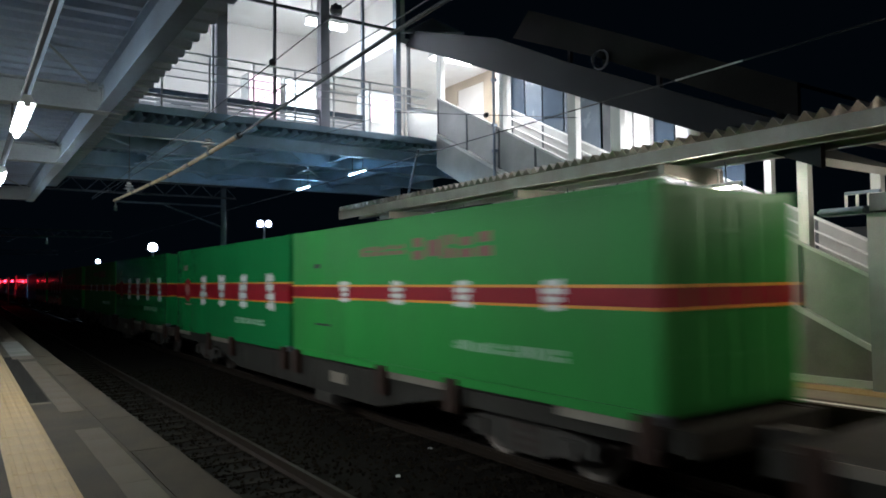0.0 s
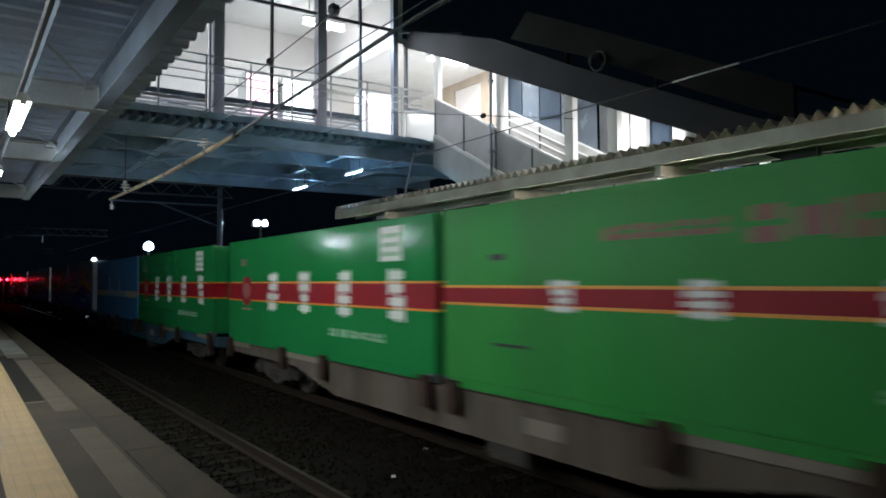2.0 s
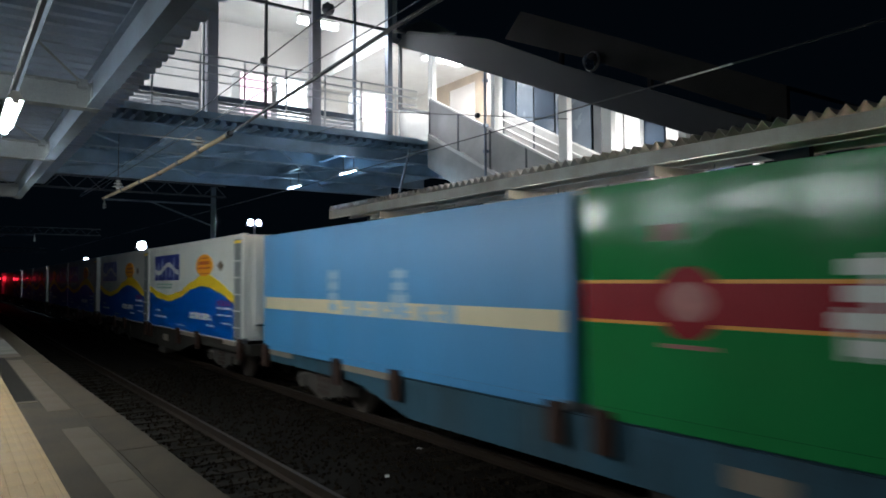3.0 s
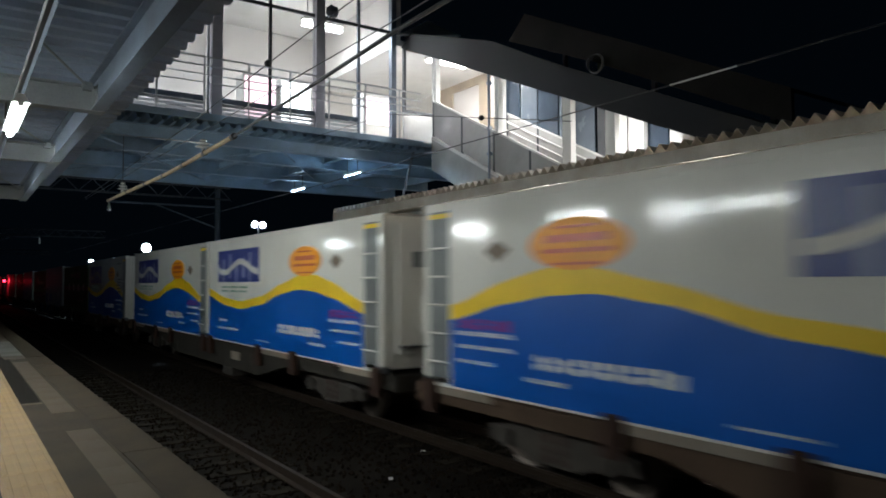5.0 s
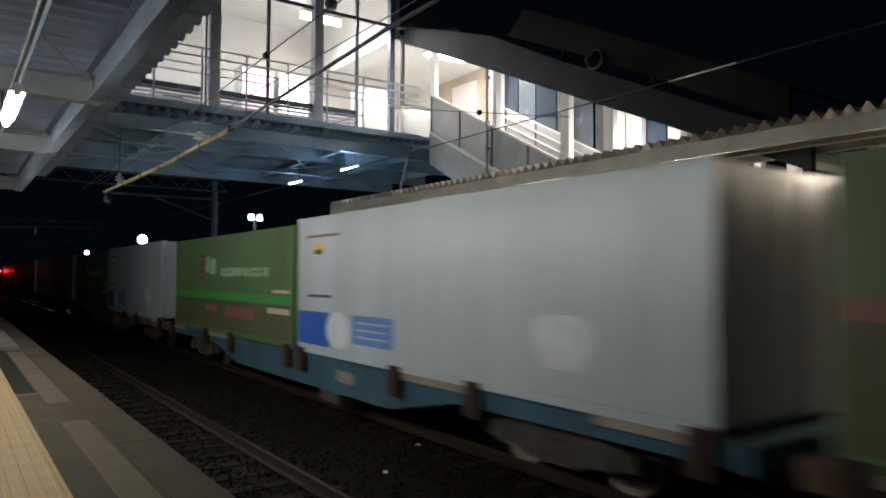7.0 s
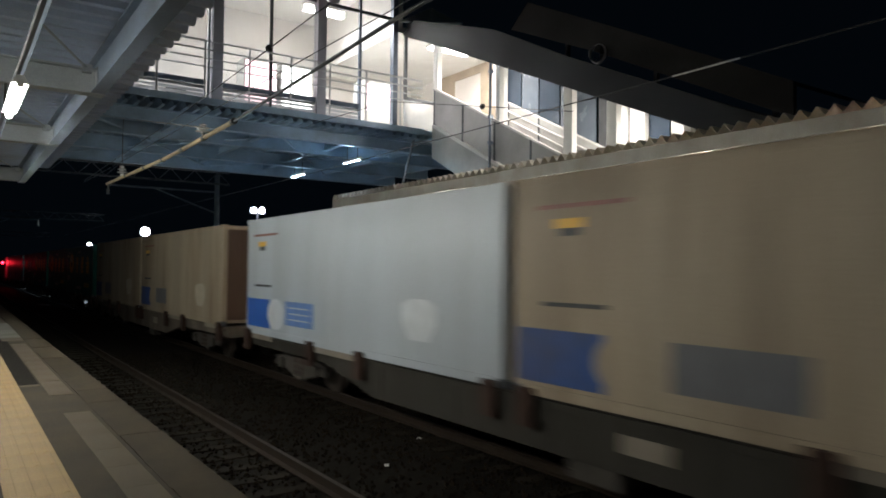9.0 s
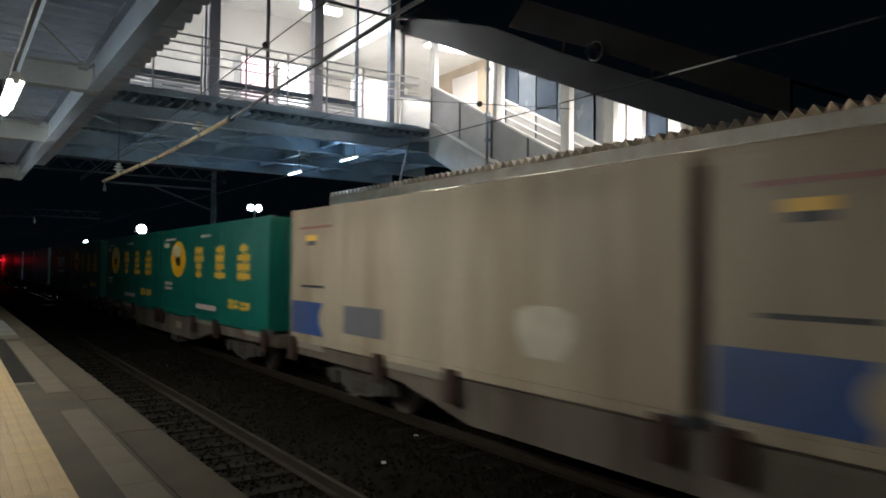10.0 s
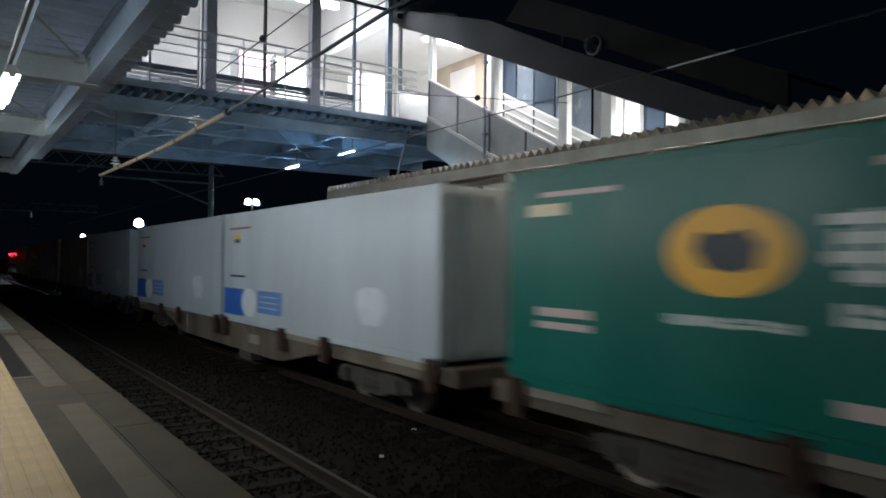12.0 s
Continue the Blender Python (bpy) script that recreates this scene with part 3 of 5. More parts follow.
def hall_things():
    k = holder("ticket_gate", "white ticket gate cabinet with a dark display", "ticket gate", "", "", (4.55, 18.6, FLOOR + 0.012))
    boxpart("body", (-0.6, 0.6, -0.15, 0.15, 0, 1.05), M_WHITE, k, "", 0.02)
    boxpart("display", (-0.25, 0.25, -0.158, -0.15, 0.75, 0.95), M_DARKSTEEL, k, "dark display")
    # Machines added to carry the pinkish and white glare inside the hall.
    for x, face, lab in ((6.72, M_PINKGLOW, "white ticket machine with a glowing pinkish front"), (7.75, M_FACELIT, "white ticket machine with a glowing white front")):
        g = holder("glow_machine", lab, "ticket machine", "", "ticket machines in the hall", (x, 18.4, FLOOR + 0.012))
        boxpart("body", (-0.46, 0.46, 0.0, 0.6, 0, 2.0), M_WHITE, g, "", 0.015)
        boxpart("face", (-0.42, 0.42, -0.008, 0.0, 0.85, 1.92), face, g, "glowing front panel")
        boxpart("shelf", (-0.40, 0.40, -0.16, -0.009, 0.72, 0.80), M_STEEL, g)
        boxpart("slot", (-0.30, 0.30, -0.010, 0.0, 0.40, 0.55), M_DARKSTEEL, g)
    r = holder("counter", "long white service counter in the hall", "counter", "", "", (3.7, 19.6, FLOOR + 0.012))
    boxpart("front", (-1.4, 1.4, 0.0, 0.08, 0, 1.0), M_WALL, r)
    boxpart("top", (-1.45, 1.45, -0.06, 0.55, 1.0, 1.04), M_STEEL, r)
    v = holder("vending_machine", "white vending machine with a glowing front", "vending machine", "", "", (10.1, 17.9, FLOOR + 0.012))
    boxpart("body", (-0.5, 0.5, 0.0, 0.7, 0, 1.85), M_WHITE, v, "", 0.015)
    boxpart("lit_window", (-0.44, 0.44, -0.008, 0.0, 0.95, 1.72), M_PINKGLOW, v, "glowing display window")
    boxpart("slot", (-0.35, 0.35, -0.008, 0.0, 0.30, 0.50), M_DARKSTEEL, v)
    n = holder("notice_board", "framed pale notice board on the wall", "notice board", "", "", (8.6, 21.19, FLOOR))
    boxpart("frame", (-0.6, 0.6, -0.05, 0, 0.9, 2.1), M_DARKSTEEL, n)
    boxpart("sheet", (-0.55, 0.55, -0.056, -0.05, 0.95, 2.05), M_WHITE, n)
    c = holder("security_camera", "dark round camera under the transom", "camera", "", "", (7.62, FY - 0.25, 8.22))
    bm = bmesh.new()
    lathe(bm, 0, 0, 0, [(0.05, 0.16), (0.14, 0.12), (0.16, 0.0), (0.12, -0.09), (0.03, -0.13)])
    part("dome", bm, M_DARKSTEEL, c)
    boxpart("arm", (-0.03, 0.03, 0.0, 0.22, 0.16, 0.21), M_DARKSTEEL, c)


hall_things()

# ---------------------------------------------------------------- stair down to the far platform
SX0, SX1 = 10.25, 12.75


def stair_z(y):
    if y >= 15.3:
        return FLOOR + 0.06
    if y >= 10.3:
        return 2.72 + (y - 10.3) * 0.496
    if y >= 9.2:
        return 2.72
    return max(0.0, 2.72 - (9.2 - y) * 0.513)


stair = holder("staircase", "covered station staircase with grey side panels and lit inside", "staircase", "structure")
for y0, y1, z0, z1, n in ((10.3, 15.3, 2.72, FLOOR + 0.06, 15), (3.9, 9.2, 0.0, 2.72, 16)):
    for i in range(n):
        a = y0 + (y1 - y0) * i / n
        b = y0 + (y1 - y0) * (i + 1) / n
        z = z0 + (z1 - z0) * (i + 1) / n
        boxpart("step", (SX0 + 0.06, SX1 - 0.06, a, b, z - 0.24, z), M_CONC, stair)
boxpart("landing", (SX0 + 0.06, SX1 - 0.06, 9.2, 10.3, 2.50, 2.72), M_CONC, stair)
for x in (SX0, SX1):
    for pts in (((15.3, 10.3),), ((10.3, 9.2),), ((9.2, 3.9),)):
        (a, b), = pts
        bm = bmesh.new()
        za, zb = stair_z(a - 1e-6 if a < 15.3 else a), stair_z(b)
        low = (za - 0.75, max(zb - 0.75, 0.0)) if a > 9.3 else (0.0, 0.0)
        prism(bm, [(a, low[0]), (a, za + 0.10), (b, zb + 0.10), (b, low[1])], "x", x - 0.05, x + 0.05)
        part("stringer", bm, M_PANEL if a > 9.3 else M_CONC, stair, "deep grey stringer plate")
boxpart("kerb", (SX0 - 0.10, SX0 - 0.055, 3.9, 9.2, 0.0, 0.10), M_WHITE, stair, "pale kerb at the foot of the stair")
PY = (15.25, 14.0, 12.75, 11.5, 10.35, 9.2, 8.0, 6.8, 5.72, 4.65)
for x in (SX0, SX1):
    for a, b in zip(PY, PY[1:]):
        za, zb = stair_z(a), stair_z(b)
        bm = bmesh.new()
        prism(bm, [(a - 0.03, za + 0.15), (a - 0.03, za + 1.05), (b + 0.03, zb + 1.05), (b + 0.03, zb + 0.15)], "x", x - 0.02, x + 0.02)
        part("side_panel", bm, M_PANEL, stair)
        bm = bmesh.new()
        rod(bm, (x + (0.09 if x == SX0 else -0.09), a, za + 0.85), (x + (0.09 if x == SX0 else -0.09), b, zb + 0.85), 0.02, 8)
        part("handrail", bm, M_WHITE, stair, "bright steel handrail")
        bm = bmesh.new()
        rod(bm, (x + (0.08 if x == SX0 else -0.08), a, za + 0.62), (x + (0.08 if x == SX0 else -0.08), b, zb + 0.62), 0.018, 8)
        part("handrail", bm, M_WHITE, stair)
        bm = bmesh.new()
        prism(bm, [(a, za + 0.06), (a, za + 0.14), (b, zb + 0.14), (b, zb + 0.06)], "x", x - 0.075, x + 0.04)
        part("base_trim", bm, M_WHITE, stair)
        bm = bmesh.new()
        prism(bm, [(a, za + 1.05), (a, za + 1.10), (b, zb + 1.10), (b, zb + 1.05)], "x", x - 0.035, x + 0.035)
        part("cap_rail", bm, M_WHITE, stair)
    for y in PY:
        boxpart("panel_post", (x - 0.03, x + 0.03, y - 0.03, y + 0.03, stair_z(y), stair_z(y) + 1.08), M_DARKSTEEL, stair)


def roof_z(y):
    return 7.50 - (15.35 - y) * 0.437


for x in (SX0, SX1):
    for y, w in ((15.3, 0.10), (12.75, 0.14), (10.47, 0.24), (9.3, 0.24), (7.6, 0.14), (5.70, 0.16)):
        cx = x + (0.13 if x == SX0 else -0.13)
        boxpart("roof_column", (cx - 0.07, cx + 0.07, y - w / 2, y + w / 2, stair_z(y), roof_z(y) + 0.02), M_WHITE, stair, "white painted column")
bm = bmesh.new()
prism(bm, [(16.3, roof_z(16.3)), (16.3, roof_z(16.3) + 0.12), (5.2, roof_z(5.2) + 0.12), (5.2, roof_z(5.2))], "x", 9.85, 13.15)
part("stair_ceiling", bm, M_WHITE, stair, "pale sloping ceiling")
bm = bmesh.new()
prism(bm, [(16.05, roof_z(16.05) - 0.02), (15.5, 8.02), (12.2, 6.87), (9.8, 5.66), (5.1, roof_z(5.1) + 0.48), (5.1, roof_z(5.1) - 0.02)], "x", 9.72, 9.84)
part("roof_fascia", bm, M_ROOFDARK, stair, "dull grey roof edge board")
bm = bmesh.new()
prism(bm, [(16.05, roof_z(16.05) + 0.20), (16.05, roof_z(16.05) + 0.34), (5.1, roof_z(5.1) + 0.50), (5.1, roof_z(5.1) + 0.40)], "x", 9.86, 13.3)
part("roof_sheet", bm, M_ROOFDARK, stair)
# raised eave box over the lower flight
bm = bmesh.new()
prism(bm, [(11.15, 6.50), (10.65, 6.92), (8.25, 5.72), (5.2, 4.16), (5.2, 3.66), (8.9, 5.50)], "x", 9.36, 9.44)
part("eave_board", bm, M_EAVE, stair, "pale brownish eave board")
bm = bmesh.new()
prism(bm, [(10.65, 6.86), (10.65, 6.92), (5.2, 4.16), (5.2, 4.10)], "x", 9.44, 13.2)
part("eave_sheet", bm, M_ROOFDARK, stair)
for y in (10.3, 8.1, 5.9):
    z = 6.92 - (10.65 - y) * 0.506
    boxpart("eave_strut", (10.10, 10.18, y - 0.04, y + 0.04, roof_z(y) + 0.3, z - 0.03), M_ROOFDARK, stair)
# gable where the stair roof meets the hall
bm = bmesh.new()
prism(bm, [(9.55, 8.06), (11.55, 8.42), (10.47, 8.62)], "y", 15.86, 15.98)
part("gable", bm, M_WHITE, stair, "pale triangular gable")
# far side wall with windows
# White panes below y 11.5 stand for lit windows; nothing shines behind them.
for a, b, mat in ((16.0, 15.55, M_WALL), (15.5, 14.75, M_BLUEPANE), (14.7, 14.05, M_SLATE), (14.0, 13.25, M_BLUEPANE), (13.2, 12.0, M_SLATE), (11.9, 11.45, M_DARKSTEEL),
                  (11.4, 11.0, M_WALL), (10.95, 10.5, M_WALL), (10.4, 9.85, M_BLUEPANE), (9.8, 9.5, M_WALL), (9.4, 8.2, M_BLUEPANE)):
    za, zb = stair_z(a), stair_z(b)
    bm = bmesh.new()
    prism(bm, [(a, za + 1.10), (a, roof_z(a)), (b, roof_z(b)), (b, zb + 1.10)], "x", SX1 + 0.0, SX1 + 0.03)
    part("window_pane", bm, mat, stair)
for y in (14.2, 10.35, 8.3):
    f = holder("stair_lamp", "white ceiling lamp over the stair", "lamp", "", "lamps over the stair", (11.5, y, roof_z(y) - 0.02))
    bm = bmesh.new()
    box(bm, -0.1, 0.1, -0.6, 0.6, -0.06, -0.004)
    bmesh.ops.rotate(bm, verts=bm.verts, matrix=Matrix.Rotation(math.atan(0.437), 3, "X"))
    part("diffuser", bm, M_HALLTUBE, f, "glowing diffuser")
    area_lamp("stair_lamp_light", pose(11.5, y, roof_z(y) - 0.16, 23.6), 0.25, 1.2, STAIR_W, (1.0, 0.96, 0.90))
# lobby at the stair head
bm = bmesh.new()
box(bm, 13.2, 13.35, 15.3, 21.4, FLOOR, 8.0)
single("wall_lobby_side", bm, M_WALL, "white wall of the lobby at the stair head", "wall", "structure")
bm = bmesh.new()
box(bm, 9.62, 13.2, 16.1, 21.2, 7.85, 8.0)
single("ceiling_lobby", bm, M_WHITE, "white ceiling of the lobby", "ceiling", "structure")
f = holder("lobby_lamp", "long white ceiling lamp in the lobby", "lamp", "", "", (11.48, 16.40, 7.85))
boxpart("casing", (-0.7, 0.7, -0.14, 0.14, -0.08, -0.004), M_WHITE, f)
boxpart("tube", (-0.66, 0.66, -0.11, 0.11, -0.11, -0.081), M_HALLTUBE, f, "glowing diffuser")
area_lamp("lobby_lamp_light", pose(11.48, 16.40, 7.72), 1.3, 0.25, STAIR_W, (1.0, 0.94, 0.86))
# doorway at the stair head
dh = holder("hall_doorway", "beige framed lit window in the lobby wall", "window frame", "structure", "", (13.2, 17.8, FLOOR + 0.012))
boxpart("jamb", (-0.05, 0, 0.70, 1.50, 0, 3.2), M_WARM, dh, "beige panel")
boxpart("jamb", (-0.05, 0, -1.50, -0.70, 0, 2.7), M_WARM, dh, "beige panel")
boxpart("lintel", (-0.05, 0, -0.70, 0.70, 2.45, 2.7), M_WARM, dh)
boxpart("mid_rail", (-0.06, 0, -0.70, 0.70, 0.95, 1.05), M_DARKSTEEL, dh)
sw = holder("side_window", "dark framed window beside the stair head", "window", "structure", "", (10.35, 16.12, FLOOR + 0.012))
boxpart("frame_bar", (-0.52, -0.44, -0.04, 0.04, 0.9, 2.75), M_DARKSTEEL, sw)
boxpart("frame_bar", (0.44, 0.52, -0.04, 0.04, 0.9, 2.75), M_WHITE, sw)
boxpart("frame_bar", (-0.44, 0.44, -0.04, 0.04, 2.62, 2.75), M_BROWNTRIM, sw)
boxpart("frame_bar", (-0.44, 0.44, -0.04, 0.04, 0.9, 1.0), M_DARKSTEEL, sw)
g = boxpart("pane", (-0.44, 0.44, -0.006, 0.006, 1.0, 2.62), M_GLASS, sw)
g.visible_shadow = False
boxpart("apron", (-0.52, 0.52, -0.03, 0.03, 0.0, 0.9), M_PANEL, sw)

# ---------------------------------------------------------------- far canopy
FX = 8.65
bm = bmesh.new()
corrugated(bm, "x", FX - 0.04, 9.6, -12, 17.9, 3.46, 0.21, 0.11, 0.006, 0.08)
tin = single("canopy_roof_far", bm, M_ROOFTIN, "folded metal roof of the canopy across the tracks", "canopy roof", "structure")
bm = bmesh.new()
corrugated(bm, "x", 9.6, 14.5, -12, 5.0, 3.46, 0.21, 0.11, 0.006, 0.08)
part("roof_sheet", bm, M_ROOFTIN, tin)
cf = holder("canopy_frame_far", "cream steel frame of the canopy across the tracks", "canopy frame", "structure")
bm = bmesh.new()
prism(bm, [(FX, 3.24), (FX + 0.08, 3.24), (FX + 0.08, 3.255), (FX + 0.012, 3.255), (FX + 0.012, 3.43), (FX + 0.08, 3.43), (FX + 0.08, 3.445), (FX, 3.445)], "y", -12, 17.9)
part("fascia_channel", bm, M_FASCIA, cf, "stained cream channel")
for x in (9.3, 9.95):
    bm = bmesh.new()
    i_beam(bm, "y", -12, 17.9, x, 3.27, 3.44, 0.09)
    part("purlin", bm, M_FASCIA, cf)
for y in (-3.2, 0.2, 7.0, 10.4, 15.3):
    bm = bmesh.new()
    prism(bm, [(FX + 0.09, 3.09), (FX + 0.09, 3.24), (10.2, 3.26), (10.2, 2.95)], "y", y - 0.06, y + 0.06)
    part("bracket_arm", bm, M_FASCIA, cf)
    bm = bmesh.new()
    i_beam(bm, "y", y - 0.09, y + 0.09, 10.05, 0.0, 3.26, 0.18)
    part("column", bm, M_WHITE, cf, "white painted column")
for y in (-3.35, 0.05, 3.45, 6.85, 10.25, 13.65, 17.05):
    tube_lamp(9.60, y, 2.88, "far_fluorescent_lamp", 1.2, 0.32, "lamps under the far canopy", M_TUBE_WARM, 0.02)


def far_platform_things():
    s = holder("sign_frame", "grey steel sign frame with small fittings under the canopy", "sign frame", "", "", (10.25, 4.95, 2.35))
    boxpart("tray", (-0.16, 0.16, -0.22, 0.44, 0.02, 0.12), M_STEEL, s, "", 0.03)
    boxpart("top_bar", (-0.04, 0.04, -0.35, 0.1, 0.30, 0.34), M_STEEL, s)
    for y in (-0.2, -0.05, 0.1):
        bm = bmesh.new()
        rod(bm, (0, y, 0.13), (0, y, 0.30), 0.02)
        part("fitting", bm, M_WHITE, s)
    p = holder("equipment_post", "pale grey equipment cabinet post beside the stair", "cabinet", "", "", (10.0, 4.35, 0))
    boxpart("body", (-0.1, 0.12, -0.3, 0.28, 0.0, 2.35), M_BEAM, p, "", 0.015)
    boxpart("box", (-0.14, 0.12, -0.3, 0.22, 2.36, 2.60), M_DARKSTEEL, p, "", 0.01)


far_platform_things()
# wall behind the far platform
bm = bmesh.new()
box(bm, 16.4, 16.6, -14, 40, 0.0, 2.6)
single("fence_wall", bm, M_DARKSTEEL, "dark boundary fence behind the far platform", "fence", "structure")


def round_dome():
    # Round mirror-like glass with a pale rim.
    d = holder("round_dome", "clear round camera dome fixed to the stair roof edge", "camera", "", "", (9.26, 8.67, 5.37))
    bm = bmesh.new()
    lathe(bm, 0, 0, 0, [(0.04, -0.16), (0.11, -0.12), (0.155, -0.04), (0.16, 0.03), (0.12, 0.10)], "x", 18)
    part("dome", bm, M_DOME, d)
    bm = bmesh.new()
    n = 28
    rings = []
    for r, h in ((0.150, -0.01), (0.175, -0.01), (0.175, 0.03), (0.150, 0.03)):
        rings.append([bm.verts.new((h, r * math.cos(2 * math.pi * i / n), r * math.sin(2 * math.pi * i / n))) for i in range(n)])
    for a, b in zip(rings, rings[1:] + rings[:1]):
        for i in range(n):
            bm.faces.new((a[i], a[(i + 1) % n], b[(i + 1) % n], b[i]))
    part("rim", bm, M_DECKRIM, d, "dull pale rim")
    boxpart("mount", (0.10, 0.14, -0.05, 0.05, -0.05, 0.05), M_DARKSTEEL, d)


round_dome()
for y in (16.62, 20.14):
    tube_lamp(8.58, y, 4.36, "bridge_lamp", 0.98, 0.50, "lamps under the bridge", M_TUBE_DIM, 0.009, 0.018)
# ---------------------------------------------------------------- catenary and distance
def wire(name, pts, r, mat, label):
    bm = bmesh.new()
    for a, b in zip(pts, pts[1:]):
        rod(bm, a, b, r, 6)
    return single(name, bm, mat, label, "wire")


def near_contact_wire():
    """Contact wire that runs into a jointed insulating cover under the bridge."""
    w = holder("contact_wire", "dark overhead contact wire with a yellowish insulating cover", "wire")
    pts = [(3.15, -20, 4.1), (3.15, 5.27, 3.732), (3.15, 9.62, 3.552), (3.15, 13.3, 3.505), (3.15, 19.35, 3.60)]
    bm = bmesh.new()
    for a, b in zip(pts, pts[1:]):
        rod(bm, a, b, 0.020, 8)
    part("line", bm, M_WIRE, w)

    def at(y):
        for a, b in zip(pts, pts[1:]):
            if a[1] <= y <= b[1]:
                return (3.15, y, a[2] + (b[2] - a[2]) * (y - a[1]) / (b[1] - a[1]))
    ys = (9.66, 11.03, 12.24, 13.6, 15.1, 16.9, 19.3)
    for a, b in zip(ys, ys[1:]):
        bm = bmesh.new()
        rod(bm, at(a + 0.05), at(b - 0.05), 0.036, 10)
        part("cover", bm, M_COVER, w, "yellowish insulating tube")
        bm = bmesh.new()
        rod(bm, at(a - 0.05), at(a + 0.05), 0.046, 10)
        part("clamp", bm, M_WIRE, w, "dark clamp")


near_contact_wire()
wire("messenger_wire", [(3.15, -20, 4.45), (3.15, 7.0, 4.27), (3.15, 12.4, 4.13), (3.15, 23, 4.05)], 0.007, M_WIRE, "thin dark carrier wire over the near track")
wire("messenger_wire", [(3.15, -20, 4.2), (3.15, 5.36, 3.83), (3.15, 8.4, 3.86), (3.15, 23, 4.0)], 0.006, M_WIRE, "thin dark carrier wire over the near track")
wire("contact_wire", [(6.98, -20, 4.1), (6.98, 4.3, 3.87), (6.98, 5.31, 3.86), (6.98, 15.9, 3.80), (6.98, 60, 3.9)], 0.009, M_WIRE, "dark contact wire over the train")
# White piece paints the lit stretch of the dark contact wire.
wire("lit_wire_piece", [(6.98, 4.47, 3.868), (6.98, 5.35, 3.86)], 0.010, M_WHITE, "pale splice sleeve on the contact wire")
wire("stay_wire", [(6.98, 7.0, 3.74), (6.98, 12.0, 4.83), (6.98, 15.9, 5.0)], 0.007, M_WIRE, "thin dark stay wire running up to the bridge")


def bead(x, y, z):
    bm = bmesh.new()
    lathe(bm, x, y, z, [(0.01, -0.05), (0.04, -0.03), (0.045, 0.0), (0.04, 0.03), (0.01, 0.05)], "y", 10)
    single("wire_clamp", bm, M_WIRE, "small dark clamp on a stay wire", "clamp")


bead(6.98, 9.02, 4.18)
bead(3.15, 8.35, 4.24)


def insulator(x, y, z):
    i = holder("insulator", "ribbed pale porcelain insulator under the bridge", "insulator", "", "insulators under the bridge", (x, y, z))
    bm = bmesh.new()
    lathe(bm, 0, 0, 0, [(0.02, 0.24), (0.06, 0.22), (0.03, 0.19), (0.10, 0.15), (0.03, 0.13), (0.12, 0.08), (0.03, 0.06), (0.05, 0.02), (0.02, 0.0)])
    part("ribbed_body", bm, M_PORCELAIN, i)
    bm = bmesh.new()
    rod(bm, (0, 0, 0.24), (0, 0, 4.93 - z), 0.010, 6)
    part("stem", bm, M_DARKSTEEL, i)


insulator(3.15, 17.4, 3.60)
bm = bmesh.new()
rod(bm, (3.15, 15.95, 4.64), (3.15, 11.1, 3.70), 0.012, 6)
lathe(bm, 3.15, 11.1, 3.60, [(0.02, 0.16), (0.06, 0.14), (0.03, 0.12), (0.11, 0.09), (0.03, 0.07), (0.12, 0.04), (0.03, 0.02), (0.02, -0.02)])
single("stay_insulator", bm, M_PORCELAIN, "pale ribbed insulator on a thin stay from the bridge", "insulator")


def mast(x, y, h, arm=0.0, name="catenary_mast"):
    m = holder(name, "dark steel catenary mast beside the tracks", "mast", "", "masts", (x, y, -1.4))
    bm = bmesh.new()
    rod(bm, (0, 0, 0), (0, 0, h), 0.14, 10)
    part("pole", bm, M_STEEL, m)
    if arm:
        bm = bmesh.new()
        rod(bm, (0, 0, h - 1.0), (arm, 0, h - 1.0), 0.05, 6)
        rod(bm, (0, 0, h - 2.2), (arm * 0.6, 0, h - 1.0), 0.035, 6)
        part("bracket", bm, M_STEEL, m)
        bm = bmesh.new()
        lathe(bm, arm, 0, h - 1.0, [(0.03, -0.5), (0.10, -0.45), (0.04, -0.35), (0.10, -0.3), (0.04, -0.2), (0.03, 0.0)])
        part("hanging_insulator", bm, M_PORCELAIN, m)
    return m


mast(12.2, 40, 8.2, -5.6)
mast(0.9, 62, 7.5, 4.5)
for y in (31.0, 62.0, 100.0):
    b = holder("catenary_beam", "dark steel beam spanning both tracks", "gantry beam", "", "gantry beams", (0, y, 5.2))
    bm = bmesh.new()
    for z in (0, 0.5):
        rod(bm, (-1, 0, z), (10, 0, z), 0.04, 6)
    for i in range(11):
        rod(bm, (-1 + i, 0, 0), (-0.5 + i, 0, 0.5), 0.02, 6)
        rod(bm, (-0.5 + i, 0, 0.5), (i, 0, 0), 0.02, 6)
    part("truss", bm, M_DARKSTEEL, b)


